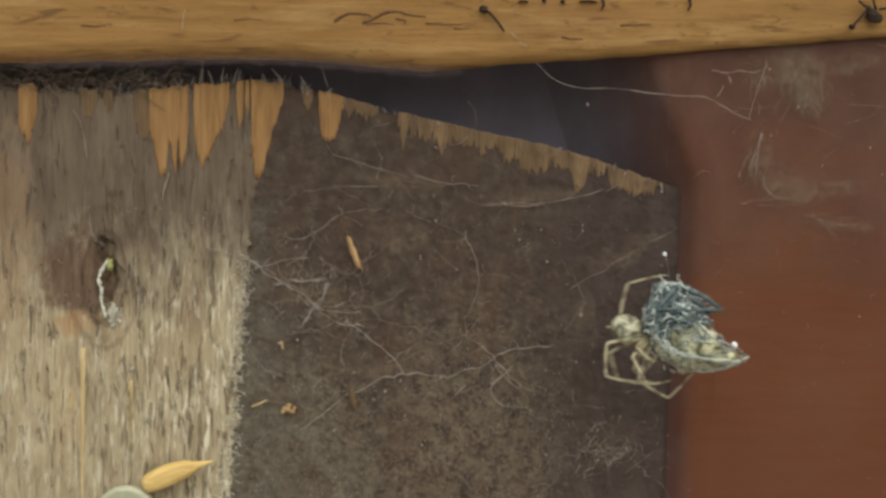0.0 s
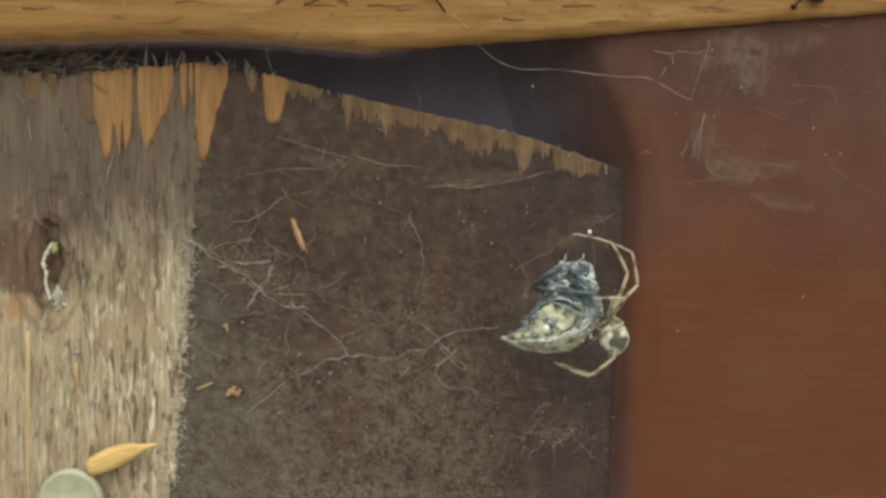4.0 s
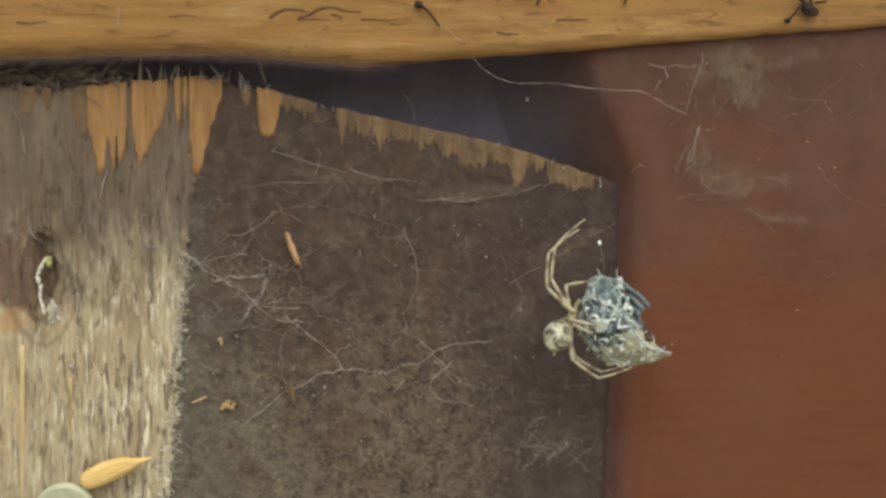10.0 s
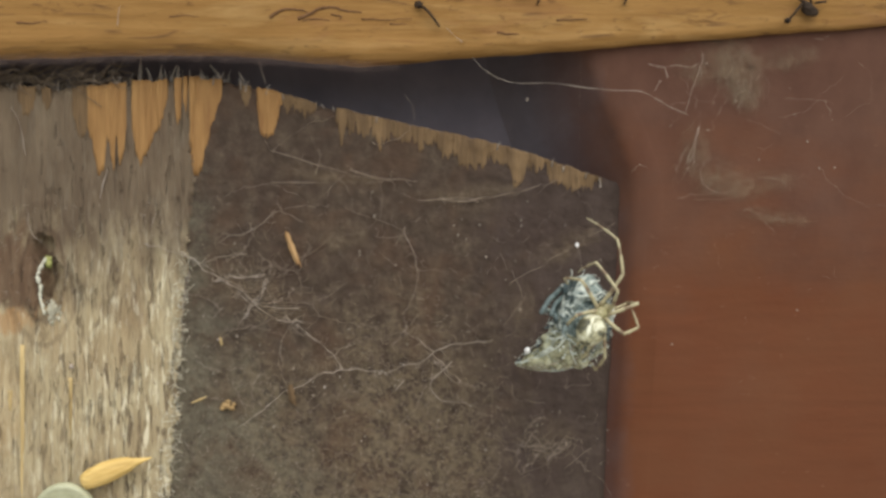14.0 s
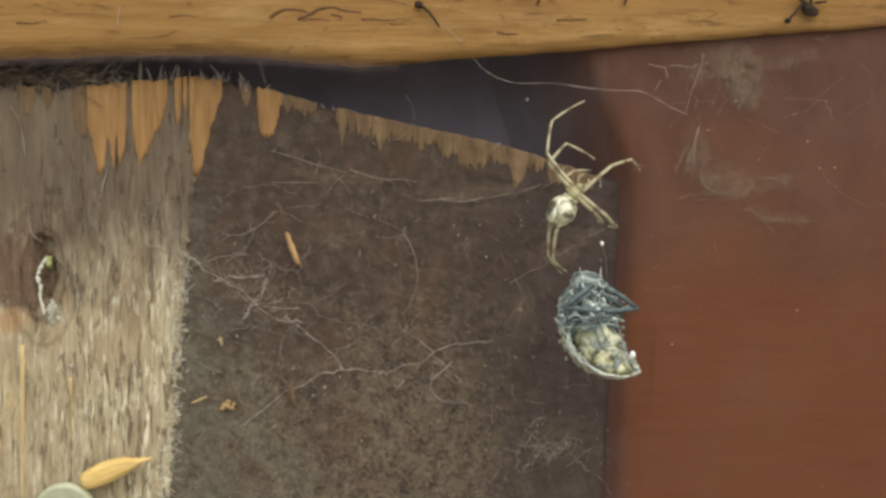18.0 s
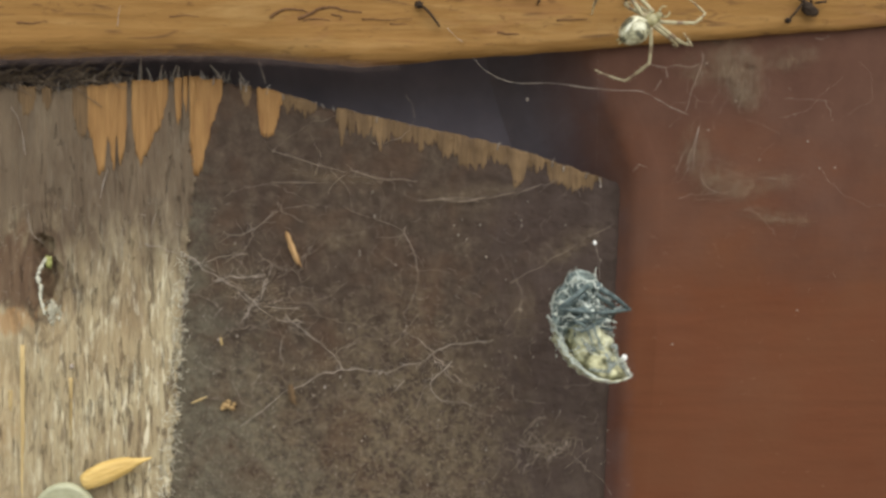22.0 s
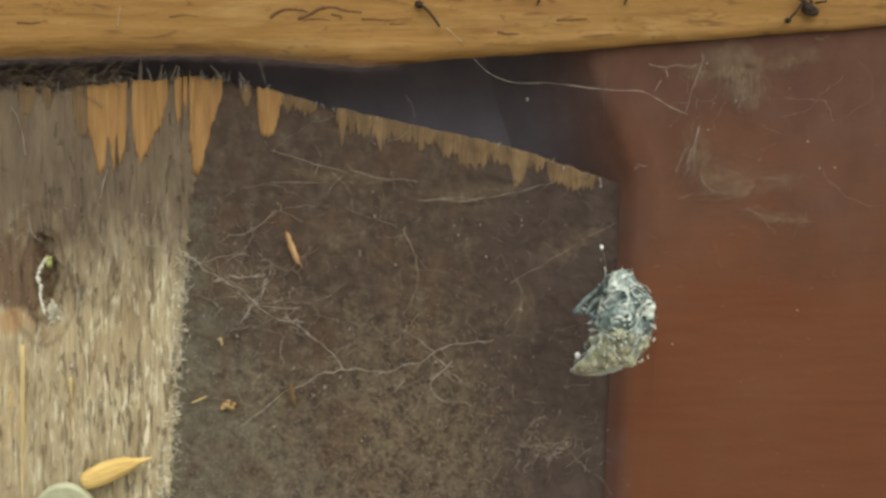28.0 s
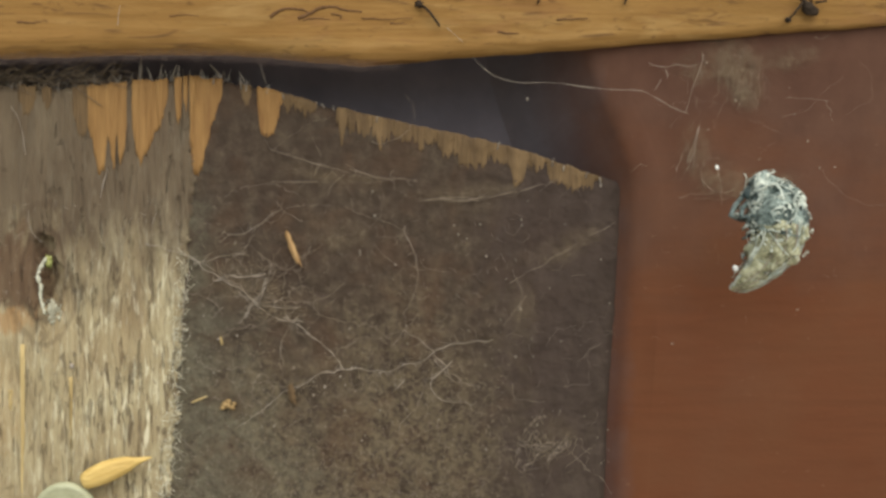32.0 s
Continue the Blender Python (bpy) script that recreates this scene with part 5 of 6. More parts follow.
# ---- what moves ----
def prey_rows():
    """Seconds, across, down, turn of the wing tip about the thread, in plan units and degrees."""
    a = [(0.0, 1064, 488, -60), (0.1, 1010, 490, 0), (0.2, 976, 488, 85), (0.3, 1045, 485, 165), (0.4, 1040, 488, 238), (0.5, 1000, 488, 330), (0.6, 1050, 488, 445), (0.7, 1045, 488, 545),
         (0.8, 998, 488, 578), (0.9, 1076, 488, 690), (1.0, 1082, 488, 740), (1.1, 985, 488, 825), (1.2, 1014, 488, 882), (1.3, 1064, 488, 900), (1.4, 1026, 488, 912)]
    b = [(1.5, 1026, 488, 945), (1.6, 1080, 490, 1000), (1.7, 1046, 492, 1030), (1.8, 985, 492, 1072), (1.9, 1030, 490, 1140), (2.0, 1053, 484, 1188), (2.1, 975, 484, 1190), (2.2, 993, 484, 1188),
         (2.3, 1058, 484, 1176), (2.4, 1012, 486, 1155), (2.5, 980, 488, 1102), (2.6, 1037, 488, 1085), (2.7, 1050, 490, 1055), (2.8, 1010, 490, 1030), (2.9, 1040, 490, 1012)]
    c = [(3.0, 1036, 488, 985), (3.1, 1000, 488, 962), (3.3, 1046, 488, 938), (3.5, 992, 488, 930), (4.2, 1010, 490, 945), (4.9, 1000, 490, 970), (5.5, 984, 490, 978), (6.0, 1012, 488, 970), (6.3, 1024, 488, 942),
         (6.6, 1000, 488, 915), (7.0, 1027, 488, 900), (7.6, 1034, 488, 895), (8.0, 1036, 488, 902), (8.3, 1034, 488, 915), (8.5, 983, 488, 940), (8.6, 996, 488, 958), (8.7, 1024, 488, 980)]
    d = [(8.8, 977, 488, 996), (8.9, 993, 488, 1018), (9.0, 1056, 490, 1045), (9.1, 1003, 490, 1068), (9.2, 995, 490, 1084), (9.3, 1070, 490, 1095), (9.5, 995, 490, 1140), (9.7, 1070, 490, 1148), (9.8, 1003, 490, 1138),
         (10.0, 1074, 490, 1120), (10.3, 1053, 490, 1066), (10.5, 978, 490, 1026), (10.6, 1033, 490, 1008), (10.8, 975, 488, 972), (11.0, 1056, 488, 944), (11.3, 1040, 488, 922), (11.6, 1034, 488, 908)]
    e = [(12.0, 1046, 488, 890), (12.5, 990, 490, 868), (13.0, 1042, 490, 864), (13.5, 990, 490, 866), (14.0, 1026, 490, 862), (14.5, 975, 490, 884), (15.1, 1005, 490, 930), (15.8, 1030, 488, 985), (16.5, 1027, 488, 1036),
         (16.8, 1032, 488, 1016), (17.0, 1063, 486, 1000), (17.2, 1056, 486, 985), (17.3, 1076, 486, 980), (17.4, 1045, 486, 977), (17.5, 1047, 486, 975), (17.6, 1072, 486, 982), (17.8, 1040, 486, 1000), (18.0, 1044, 486, 1012), (18.3, 1042, 486, 1034)]
    f = [(18.5, 1040, 486, 1036), (19.0, 1032, 488, 1040), (19.3, 1013, 486, 1090), (19.6, 1011, 486, 1128), (20.0, 1014, 486, 1102), (20.5, 1024, 487, 1136), (21.0, 1036, 489, 1142), (21.5, 1036, 486, 1152), (21.65, 1034, 486, 1205),
         (21.8, 1031, 486, 1278), (22.0, 1035, 486, 1376), (22.15, 1026, 486, 1420), (22.3, 1013, 486, 1452), (22.6, 1011, 486, 1455), (23.0, 1031, 486, 1390), (23.15, 1036, 486, 1330)]
    g = [(23.3, 1041, 486, 1268), (23.5, 999, 486, 1170), (23.7, 1000, 486, 1038), (24.0, 1021, 486, 985), (24.3, 1045, 486, 1036), (24.6, 1053, 486, 1092), (25.0, 1045, 490, 1150), (25.5, 1086, 490, 1152), (26.5, 1070, 490, 1165),
         (27.5, 1060, 489, 1190), (28.0, 1088, 486, 1204), (29.0, 1131, 470, 1198), (29.5, 1176, 440, 1196), (30.0, 1230, 418, 1194), (30.5, 1288, 358, 1178), (31.0, 1338, 302, 1206), (31.5, 1338, 302, 1200), (32.0, 1334, 320, 1212)]
    return a + b + c + d + e + f + g


BEAD = [(0.0, -9, 48), (0.1, 13, 48), (0.2, 27, 48), (0.3, 0, 48), (0.4, -14, 48), (0.6, 8, 48), (0.8, -12, 48), (0.9, -14, 48), (1.1, 20, 48), (1.3, -28, 48), (1.7, 0, 48), (2.0, -15, 48), (3.0, 18, 48), (6.0, 46, 60), (7.0, 5, 60),
        (9.0, 35, 58), (10.0, -14, 60), (13.0, -18, 56), (14.5, 5, 56), (16.5, 12, 56), (17.3, 12, 56), (19.0, 34, 54), (20.0, 20, 54), (21.0, 4, 56), (21.6, 4, 56), (22.4, 30, 56), (23.0, 38, 56), (25.0, -6, 54), (28.0, -24, 48), (32.0, -66, 22)]

# On the prey: seconds, out from the thread, up, sideways in mm, way round the thread, nod, lean in degrees.
CLING = [(0.0, 2.2, -5.8, 0.0, 52, 108, 0), (0.1, 3.2, -5.6, 0.0, 20, 108, 0), (1.0, 3.2, -6.5, 0.0, 20, 112, 0), (1.5, 1.8, -8.0, 0.0, 10, 100, 0), (2.0, 2.6, -7.9, -0.8, -18, 15, -80), (2.3, 2.4, -7.9, -0.8, -18, 20, -80), (2.6, 1.0, -9.0, 0.0, 0, 60, -40), (2.8, 1.2, -9.2, 0.0, -20, 60, 0), (3.0, 1.5, -7.4, 0.0, -84, 15, 48), (3.2, 2.4, -7.2, 0.0, -45, 5, 20),
         (3.5, 3.4, -6.6, 0.0, -30, -5, 0), (4.5, 4.0, -4.2, 0.0, -45, 0, 0), (5.5, 4.6, -2.4, 0.0, -60, 10, 0), (6.0, 4.4, -2.6, 0.0, -58, 8, 0), (6.6, 3.8, -2.0, 0.0, -42, 12, 0), (7.0, 3.4, -1.7, 0.0, -35, 14, 0), (7.6, 3.1, -2.3, 0.0, -35, 20, 0), (8.0, 2.9, -3.2, 0.0, -35, 22, 0), (8.3, 3.0, -2.8, 0.0, -35, 22, 0), (8.6, 3.8, -2.4, 0.0, -52, 16, 0), (8.8, 2.8, -2.6, 0.0, -48, 20, 0), (9.0, 1.9, -2.9, 0.0, -35, 26, 0), (9.2, 3.5, -3.2, 0.0, -35, 28, 0),
         (10.0, 3.6, -4.0, 0.0, -35, 26, 0), (11.0, 3.0, -4.1, 0.0, -35, 14, 0), (11.6, 2.9, -3.9, 0.0, -35, 12, 10), (12.0, 3.2, -4.2, 0.6, -35, 10, 42), (12.5, 3.3, -4.6, 0.2, -35, 10, 92), (13.0, 3.3, -4.8, 0.2, -35, 10, 96),
         (13.5, 3.3, -4.4, 1.0, -35, 10, 70), (14.0, 3.4, -3.4, 0.8, -35, 12, 40), (14.5, 3.4, -3.2, 0.4, -35, 12, 32)]
# how the prey's wing tip is borne up by the weight on the thread, in degrees
TILT = [(0.0, 14), (0.3, 9), (1.7, 9), (2.0, -8), (2.3, -8), (2.6, 8), (3.0, 11), (4.0, 11), (5.5, 15), (6.2, 14), (7.0, 7), (8.0, 6), (11.6, 7), (12.0, 2), (12.5, -4), (13.2, -8), (14.0, -2), (14.5, 5), (16.5, 0), (18.0, -4), (19.0, -11), (20.0, -11), (20.6, -14), (21.5, -14), (22.0, -10), (23.0, -11), (24.0, 0), (24.6, -5), (25.0, -12), (28.0, -13), (29.0, -18), (30.5, -26), (32.0, -29)]


# Free of it: seconds, head across and down, abdomen across and down, in plan units, mm before the wall.
def roam_rows():
    a = [(16.5, 968, 428, 942, 476, 14), (16.8, 996, 389, 962, 444, 14), (17.0, 1010, 395, 993, 444, 14), (17.3, 1018, 384, 1000, 443, 14), (17.5, 993, 377, 970, 431, 14), (17.8, 1003, 358, 968, 400, 14), (18.0, 1016, 342, 984, 386, 14),
         (18.3, 1030, 318, 996, 357, 14), (18.5, 1027, 258, 996, 302, 14), (18.8, 1029, 232, 1002, 275, 14), (19.0, 1021, 190, 995, 233, 14), (19.2, 1019, 120, 1014, 174, 14), (19.4, 1036, 72, 1043, 125, 14)]
    b = [(19.6, 1036, 2, 1026, 52, 13.2), (19.8, 1036, -36, 1029, 18, 12.5), (20.0, 1094, -12, 1075, 30, 10.5), (21.5, 1096, -10, 1077, 32, 10.5), (21.8, 1150, 26, 1112, 52, 10.5), (22.0, 1153, 36, 1116, 60, 10.5), (22.5, 1158, 38, 1120, 66, 10.5),
         (23.0, 1154, 44, 1113, 70, 10.5), (23.3, 1072, 40, 1032, 66, 10.5), (23.5, 1058, 30, 1024, 62, 10.5), (23.8, 1084, 10, 1060, 54, 10.5), (24.0, 1080, -34, 1066, 18, 10.5), (24.3, 1110, -88, 1100, -36, 10.5), (24.6, 1120, -190, 1115, -138, 10.5),
         (27.5, 1150, -190, 1146, -138, 10.5), (29.0, 1180, -200, 1176, -148, 10.5), (31.0, 1330, -210, 1326, -158, 10.5), (32.0, 1330, -210, 1326, -158, 10.5)]
    return a + b


def tips_hung(t):
    """The eight feet while it clings, from the hips: x along the prey's side, y inwards to the thread, z up; each with the way its knees bend."""
    up = along([(0.0, 0.0), (2.7, 0.0), (3.0, 0.7), (3.5, 0.8), (5.5, 1.0), (14.5, 1.0)], t)
    sway = 0.5 * math.sin(t * 2.1)
    top = min(10.4, along([(7.2, 5.7), (8.0, 4.6), (8.4, 4.8), (9.0, 5.7)], t) - steps_of(CLING, t)[1])
    early = [((-0.5, 2.0 + sway, 6.4), (0, -1, 0.1)), ((-4.8, 1.6, -1.6), (-0.5, -0.3, -1)), ((-0.8, 1.5, -1.5), (-1, -0.3, -0.5)), ((-2.4, 0.8 + sway, -4.4), (-0.2, -1, -0.3)),
             ((1.0, 4.6, -2.6 + sway), (0, 0.2, -1)), ((1.2, 2.2, -3.8), (0.4, 0.3, -1)), ((0.8, 1.2, -1.2), (1, -0.3, -0.4)), ((1.2, -0.6, -4.2), (0.2, -1, -0.2))]
    late = [((-1.0, 1.4 + sway * 0.5, top), (-0.2, -1, 0.2)), ((-0.8, 3.4, 0.6), (-0.2, -1, 0.5)), ((-0.8, 1.8, -0.8), (-1, -0.5, 0)), ((-0.9, 6.6, -4.4), (-0.1, 0.1, -1)),
            ((0.8, 0.6, top - 1.2 + sway * 0.4), (0.2, -1, 0.1)), ((0.8, 2.0, -0.3), (0.3, -1, 0.2)), ((0.8, 1.7, -1.0), (1, -0.5, 0)), ((0.9, 5.8, -4.8), (0.1, 0.1, -1))]
    # a foreleg reaches across the top of the prey for a while
    over = along([(3.5, 0.0), (5.0, 1.0), (6.2, 1.0), (6.6, 0.0)], t)
    late[0] = (tuple(a + (b - a) * over for a, b in zip(late[0][0], (1.5, 9.2, 4.4))), tuple(a + (b - a) * over for a, b in zip(late[0][1], (0, -0.2, 1))))
    # at the end of the wrapping one foreleg feels aside
    aside = along([(0.0, 0.0), (11.5, 0.0), (11.95, 1.0), (13.2, 1.0), (14.5, 0.3)], t)
    late[0] = (late[0][0], tuple(a + (b - a) * aside for a, b in zip(late[0][1], (0.9, -0.4, 0.1))))
    late[4] = (tuple(a + (b - a) * aside for a, b in zip(late[4][0], (-3.2, 3.0, 1.0))), tuple(a + (b - a) * aside for a, b in zip(late[4][1], (-0.3, -0.6, 0.6))))
    late[6] = (tuple(a + (b - a) * aside for a, b in zip(late[6][0], (5.6, 0.2, 1.6))), tuple(a + (b - a) * aside for a, b in zip(late[6][1], (0.2, -0.3, -1))))
    late[3] = (tuple(a + (b - a) * aside for a, b in zip(late[3][0], (-0.9, 6.6, -3.4))), (-0.1, 0.1, -1))
    late[7] = (tuple(a + (b - a) * aside for a, b in zip(late[7][0], (0.8, 6.2, -3.6))), (0.1, 0.1, -1))
    return [(tuple(x + (y - x) * up for x, y in zip(a[0], b[0])), tuple(x + (y - x) * up for x, y in zip(a[1], b[1]))) for a, b in zip(early, late)]


def step(t, *tips):
    """Feet at one moment as (across, down) from the head in plan units, bend as a side: -1 left, 1 right, and depth in mm."""
    return (t, *[x for tip in tips for x in tip])


FREE = [
    step(16.5, (55, -146, -60, -20, 0), (42, -95, -50, -10, -1), (30, -60, -30, 0, 1), (25, 75, -50, 10, 1), (55, -40, 10, -30, 1), (40, -20, 0, -20, 2), (40, 30, 8, 0, 1), (32, 80, -30, 20, 2)),
    step(17.0, (18, -170, -60, 0, 0), (30, -115, -60, -10, -1), (34, -20, 0, -40, 1), (-16, 112, -40, 10, 1), (107, -58, 0, -8, 1), (52, -6, 0, 0, 2), (36, 80, 0, 0, 1), (-8, 114, -24, 10, 2)),
    step(17.5, (34, -92, -60, -20, 0), (26, -88, -50, 10, -1), (-26, 20, -20, 10, 1), (10, 118, -50, 10, 1), (48, -70, -10, -30, 1), (36, -10, 0, -30, 2), (30, 60, 8, 10, 1), (16, 116, -24, 10, 2)),
    step(18.0, (19, -163, -60, 0, 0), (37, -60, -60, -6, -1), (30, -40, -40, -10, 1), (-22, 142, -20, 20, 1), (117, -37, 0, -6, 1), (60, 58, 0, 0, 2), (40, 50, 0, 0, 1), (-14, 138, -12, 10, 2)),
    step(18.5, (-4, -140, -60, 0, 0), (-14, -60, -50, 10, -1), (-40, 20, -20, 10, 1), (-17, 172, -50, 30, 1), (98, 12, 10, -30, 1), (60, 30, 8, -30, 2), (50, 60, 8, 10, 1), (20, 130, 8, 30, 2)),
    step(18.8, (0, -160, -60, 0, 0), (10, -60, -50, -10, -1), (-40, 20, -20, 10, 1), (-43, 142, -40, 30, 1), (165, -24, 10, -30, 1), (86, 46, 8, -30, 2), (50, 60, 8, 10, 1), (24, 110, 8, 30, 2)),
    step(19.0, (11, -125, -60, 6, 0), (38, -38, -30, -40, -1), (-40, -10, -10, -20, 1), (-9, 165, -16, 6, 1), (48, -192, 4, 0, 1), (64, -82, 0, 0, 2), (48, 5, 0, 10, 1), (32, 147, 0, 0, 2)),
    step(19.2, (-36, -54, -50, 0, 0), (-10, -40, -50, 0, -1), (-40, 30, -20, 10, 1), (0, 172, -50, 20, 1), (40, -112, 30, 0, 1), (60, -20, 8, -20, 2), (52, 60, 8, 10, 1), (34, 90, 8, 10, 2)),
    step(19.4, (-90, -84, -40, 10, 0), (-44, -20, -40, -10, -1), (-42, 30, -30, 0, 1), (-14, 182, -50, 20, 1), (46, -84, 40, 0, 1), (48, -20, 8, -10, 2), (46, 50, 8, 0, 1), (16, 66, 8, 10, 2)),
    step(19.6, (-60, -84, -40, 10, 0), (-60, 10, -30, -20, -1), (-50, 20, -30, 0, 1), (-24, 142, -50, 20, 1), (46, -84, 40, 0, 1), (52, 10, 30, -20, 2), (46, 50, 40, 0, 1), (22, 148, 40, 20, 2)),
    step(20.0, (-60, -84, -16, 4, 0), (-60, 10, -12, -8, -1), (-72, 40, -8, -8, 1), (-42, 74, -16, 12, 1), (46, -84, 16, 0, 1), (93, 26, 4, 14, 2), (53, 52, 4, 0, 1), (-46, 120, 7, 8, 2)),
    step(21.5, (-60, -84, -16, 4, 0), (-60, 10, -12, -8, -1), (-72, 40, -8, -8, 1), (-42, 74, -16, 12, 1), (46, -84, 16, 0, 1), (93, 26, 4, 14, 2), (53, 52, 4, 0, 1), (-46, 120, 7, 8, 2)),
    step(21.8, (-110, -6, 0, -8, 0), (-20, -50, -12, 0, -1), (-30, -30, -12, 0, 1), (-104, -22, -6, -14, 2), (70, -40, 12, 8, 1), (60, 20, 8, 12, 2), (40, 40, 8, 8, 1), (-101, 88, 20, 16, 2)),
    step(22.5, (-100, -14, 0, -8, 0), (-20, -50, -12, 0, -1), (-30, -30, -12, 0, 1), (-104, -26, -6, -14, 2), (44, -40, 12, 8, 1), (48, 30, 8, 12, 2), (24, 50, 8, 8, 1), (-100, 88, 20, 18, 2)),
    step(23.0, (-106, -20, 0, -8, 0), (-20, -50, -12, 0, -1), (-30, -30, -12, 0, 1), (-104, -26, -6, -14, 2), (44, -40, 12, 8, 1), (50, 30, 8, 12, 2), (20, 50, 8, 8, 1), (-92, 88, 22, 18, 2)),
    step(23.3, (-30, -40, -12, 0, 0), (20, -50, 0, -8, -1), (-30, -20, -12, 0, 1), (-50, 30, -12, 8, 1), (30, -60, 12, 0, 1), (30, 20, 12, 4, 2), (20, 30, 12, 4, 1), (-34, 88, 12, 8, 2)),
    step(23.5, (-40, -30, -12, 0, 0), (30, -50, 0, -8, -1), (-40, -20, -12, 0, 1), (-60, 20, -12, 8, 1), (70, -20, 8, -8, 1), (60, 20, 12, 4, 2), (40, 30, 12, 4, 1), (-20, 96, 12, 8, 2)),
    step(24.0, (-50, -60, -12, 0, 0), (-40, -30, 0, -8, -1), (-40, -10, -12, 0, 1), (-40, 60, -12, 8, 1), (60, -40, 8, -8, 1), (50, 20, 12, 4, 2), (40, 30, 12, 4, 1), (-46, 146, 7, 8, 2)),
    step(24.6, (-50, -60, -12, 0, 0), (-40, -30, 0, -8, -1), (-40, -10, -12, 0, 1), (-40, 60, -12, 8, 1), (60, -40, 8, -8, 1), (50, 20, 12, 4, 2), (40, 30, 12, 4, 1), (-30, 146, 20, 12, 2)),
    step(32.0, (-50, -60, -12, 0, 0), (-40, -30, 0, -8, -1), (-40, -10, -12, 0, 1), (-40, 60, -12, 8, 1), (60, -40, 8, -8, 1), (50, 20, 12, 4, 2), (40, 30, 12, 4, 1), (-30, 146, 20, 12, 2))]

HUNG = 12.0
PREY = prey_rows()
ROAM = roam_rows()


# how the prey swings across on its thread from 5.5 s, every tenth of a second, in plan units
SWAY = [*[988, 1001, 1031, 1000, 994, 1016, 1000, 984, 1018, 1025, 992, 1001, 1030, 1006, 996, 1034],
        *[1024, 999, 1030, 1024, 997, 1030, 1030, 1000, 1003, 1030, 1007, 997, 1031, 1016, 977],
        *[1007, 1027, 978, 997, 1055, 1000, 993, 1071, 1047, 996, 1061, 1069, 1005, 1042, 1075],
        *[1004, 993, 1048, 1000, 975, 1030, 1032, 977, 1011, 1058, 1008, 998, 1047, 1024, 988, 1032, 1047, 991, 1005],
        *[1047, 1009, 991, 1049, 1020, 991, 1039, 1047, 995, 1011, 1046, 1003, 995, 1040, 1024, 987, 1015, 1030, 983, 998, 1024, 994, 981, 1013, 1000, 976]]


def sway(t, u):
    if 5.5 <= t <= 14.5:
        k = (t - 5.5) * 10
        i = min(len(SWAY) - 2, int(k + 1e-6))
        return SWAY[i] + (SWAY[i + 1] - SWAY[i]) * (k - i)
    for a, b in ((3.5, 5.5), (14.5, 16.5)):
        if a < t < b:
            u += 12 * math.sin(2 * math.pi * (t - a) / 0.333) * min(1, (t - a) * 3, (b - t) * 3)
    return u


def prey_place(t):
    u, v, turn = steps_of(PREY, t)
    return sway(t, u), v, turn


def prey_pose(t):
    u, v, turn = prey_place(t)
    return Matrix.Translation(hang(u, v, HUNG)) @ Matrix.Rotation(radians(turn), 4, "Z") @ Matrix.Rotation(radians(-along(TILT, t)), 4, "Y")


def cling_turn(t):
    out, up, side, way, nod, lean = steps_of(CLING, t)
    return Matrix.Rotation(radians(-nod), 4, "X") @ Matrix.Rotation(radians(lean), 4, "Y")


def cling_pose(t):
    """The spider's pose while it holds the prey, on the side away from the wing tip, its back outwards."""
    out, up, side, way, nod, lean = steps_of(CLING, t)
    u, v, turn = prey_place(t)
    return Matrix.Translation(hang(u, v, HUNG)) @ Matrix.Rotation(radians(turn + way), 4, "Z") @ Matrix.Translation(Vector((-out, -side, up)) * MM) @ Matrix.Rotation(radians(-90), 4, "Z") @ cling_turn(t)


def roam_pose(t):
    hu, hv, au, av, d = steps_of(ROAM, t)
    head, tail = hang(hu, hv, d), hang(au, av, d)
    lean = math.atan2((head - tail).x, (head - tail).z)
    return Matrix.Translation(head) @ Matrix.Rotation(lean, 4, "Y")


def spider_pose(t):
    if t <= 14.5:
        return cling_pose(t)
    if t >= 16.5:
        return roam_pose(t)
    k = (t - 14.5) / 2.0
    k = k * k * (3 - 2 * k)
    a, b = cling_pose(14.5), roam_pose(16.5)
    way = a.translation.lerp(b.translation, k) + Vector((-1.5 * MM, -2.5 * MM, 0)) * math.sin(k * math.pi)
    return Matrix.Translation(way) @ a.to_quaternion().slerp(b.to_quaternion(), k).to_matrix().to_4x4()


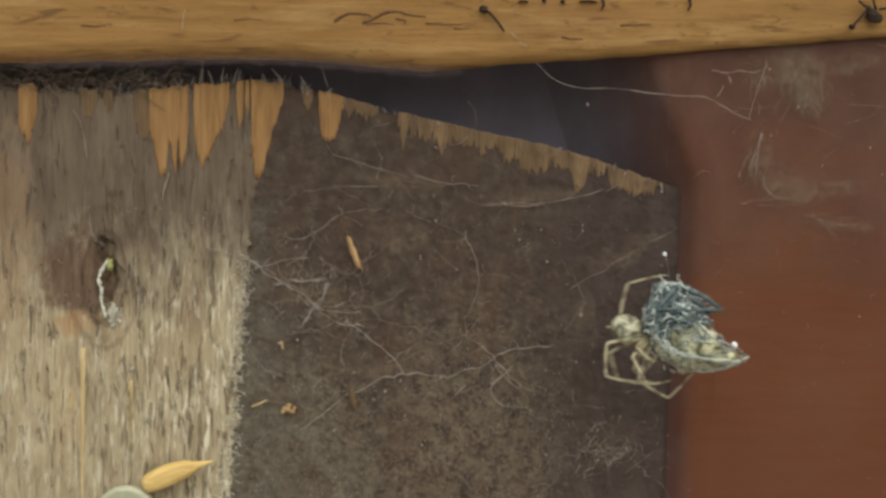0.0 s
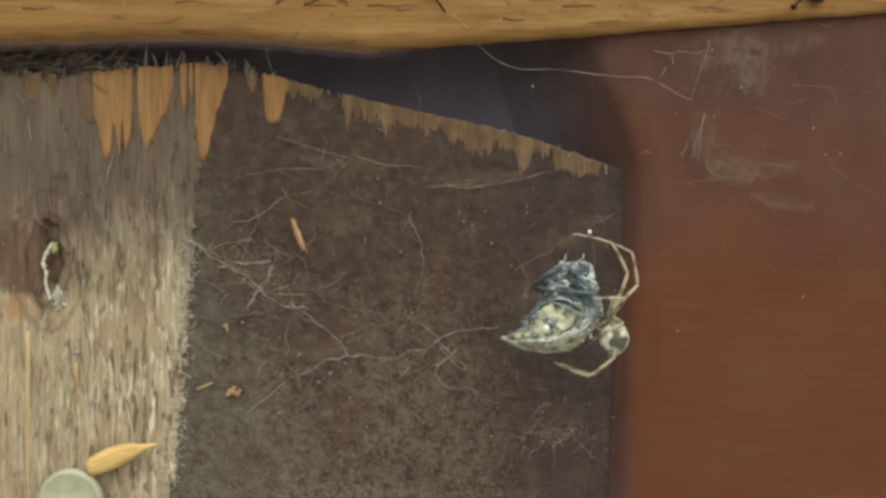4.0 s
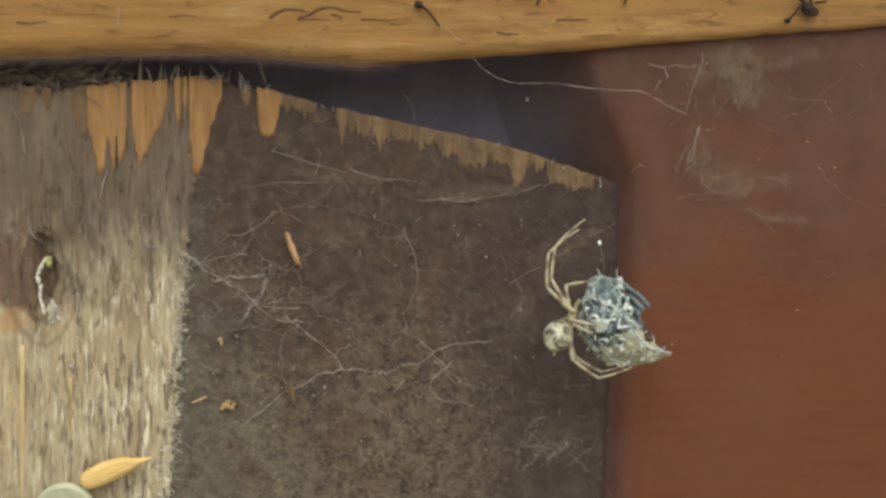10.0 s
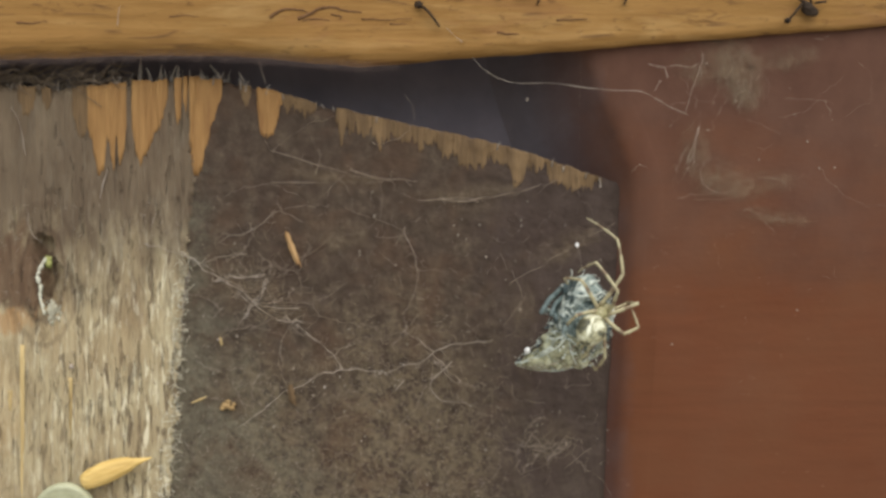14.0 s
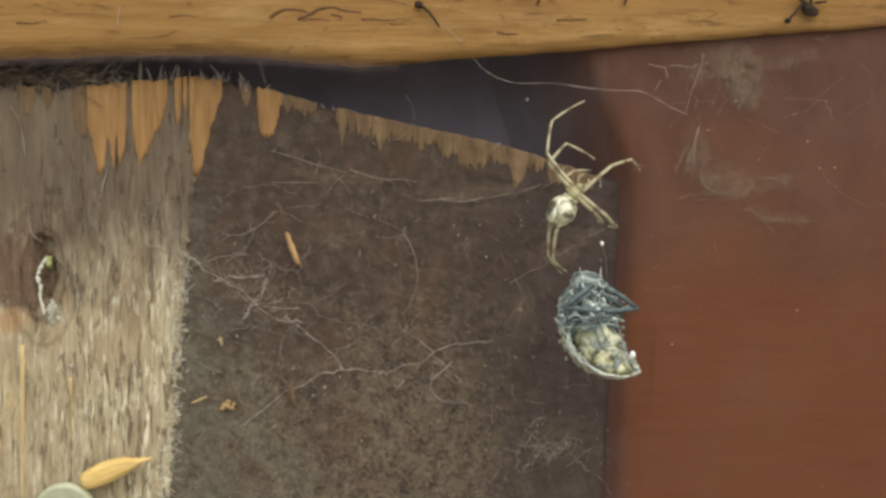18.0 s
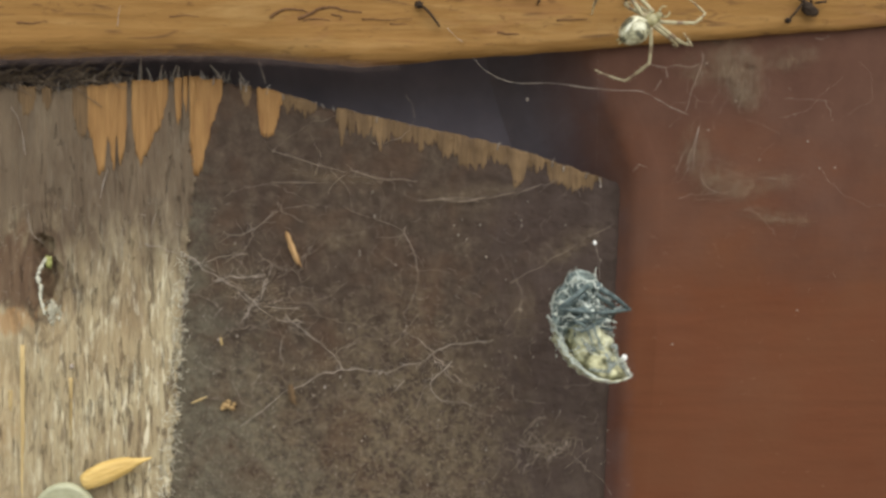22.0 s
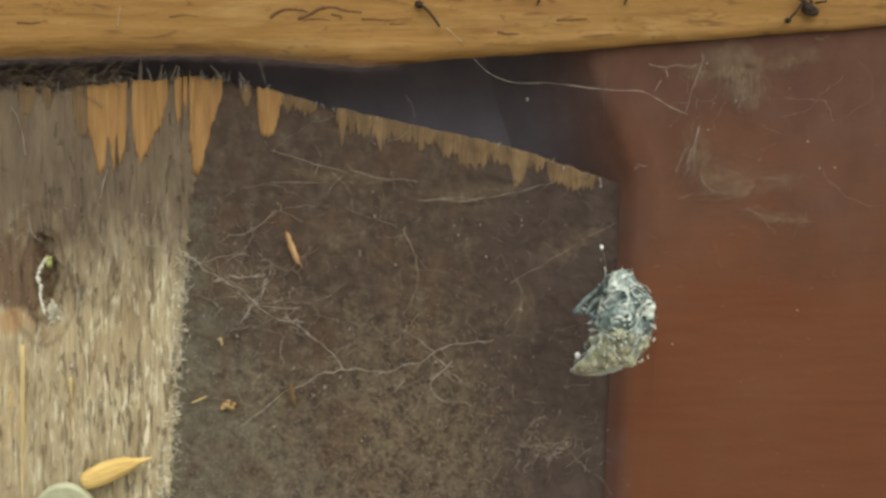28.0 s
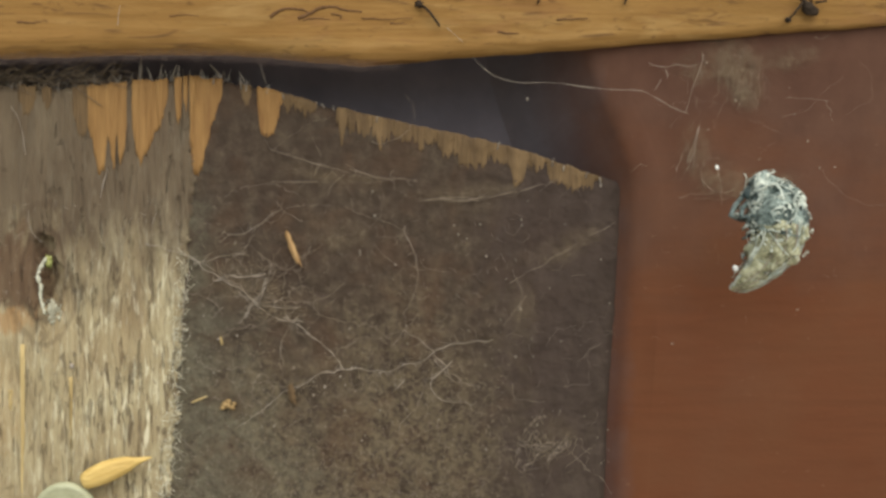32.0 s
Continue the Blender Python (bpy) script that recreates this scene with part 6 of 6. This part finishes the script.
def feet_at(t):
    """Eight (tip, bend) pairs in the spider's own space, in mm."""
    def hung(t):
        out = []
        m = cling_turn(t).to_3x3().inverted()
        for tip, bend in tips_hung(t):
            out.append((m @ Vector(tip), m @ Vector(bend)))
        return out

    def free(t):
        row = steps_of(FREE, t)
        hu, hv, au, av, d = steps_of(ROAM, t)
        m = roam_pose(t).inverted()
        out = []
        for i in range(8):
            x, down, bx, bdown, depth = row[5 * i:5 * i + 5]
            # a leg that does not reach far across reaches back to the threads or to the wood behind
            long, flat = 0.9 * (2 * LEGS[i][2] + LEGS[i][3]), math.hypot(x, down) * 0.0545
            back = min(7.0, math.sqrt(max(0.0, long * long - flat * flat))) - 0.6 * depth
            if abs(bx) >= 50:
                back = min(back, 1.5)
            tip = m @ hang(hu + x, hv + down, d - back)
            out.append((tip / MM, m.to_3x3() @ Vector((bx, -8, -bdown))))
        return out
    if t <= 14.5:
        return hung(t)
    if t >= 16.5:
        return free(t)
    k = (t - 14.5) / 2.0
    return [(a[0].lerp(b[0], k), a[1].lerp(b[1], k)) for a, b in zip(hung(14.5), free(16.5))]


def bone(p, q, b):
    """A pose at p whose z axis looks to q and whose x axis leans to b."""
    z = (q - p).normalized()
    x = (b - z * b.dot(z)).normalized()
    y = z.cross(x)
    m = Matrix((x, y, z)).transposed().to_4x4()
    m.translation = p
    return m


def leg_pose(i, tip, bend):
    """Hip, knee and ankle of leg i for its foot: the middle piece runs level with the line from hip to foot."""
    side, z, fem, tib = LEGS[i]
    hip = Vector((side * 0.55, 0.05, z))
    way = tip - hip
    reach = min(max(way.length, 0.6), 2 * fem + tib - 0.15)
    way = way.normalized()
    c = max(-1.0, min(1.0, (reach - tib) / (2 * fem)))
    s = math.sqrt(1 - c * c)
    b = bend - way * bend.dot(way)
    b = b.normalized() if b.length > 1e-6 else way.orthogonal().normalized()
    knee = hip + (way * c + b * s) * fem
    ankle = knee + way * tib
    foot = hip + way * reach
    p = [v * MM for v in (hip, knee, ankle, foot)]
    side_way = way.cross(b)
    return tuple(bone(p[k], p[k + 1], side_way.cross((p[k + 1] - p[k]).normalized())) for k in range(3))


def motions():
    times = [k / 30 for k in range(0, 106)] + [3.6 + 0.1 * k for k in range(0, 285)]
    times = sorted({round(t * 30) / 30 for t in times if t <= 32.0})
    walk(prey, [(t, prey_pose(t)) for t in times])
    rows = []
    for t in times:
        u, v = prey_place(t)[:2]
        bu, bv = steps_of(BEAD, t)
        rows.append((t, Matrix.Translation(hang(u + bu, v - bv, HUNG))))
    walk(bead, rows)
    walk(spider, [(t, spider_pose(t)) for t in times])
    feet = [(t, [leg_pose(i, *f) for i, f in enumerate(feet_at(t))]) for t in times]
    for i, (leg, shin, foot) in enumerate(spider_legs):
        walk(leg, [(t, p[i][0]) for t, p in feet])
        walk(shin, [(t, p[i][0].inverted() @ p[i][1]) for t, p in feet])
        walk(foot, [(t, p[i][0].inverted() @ p[i][2]) for t, p in feet])


motions()
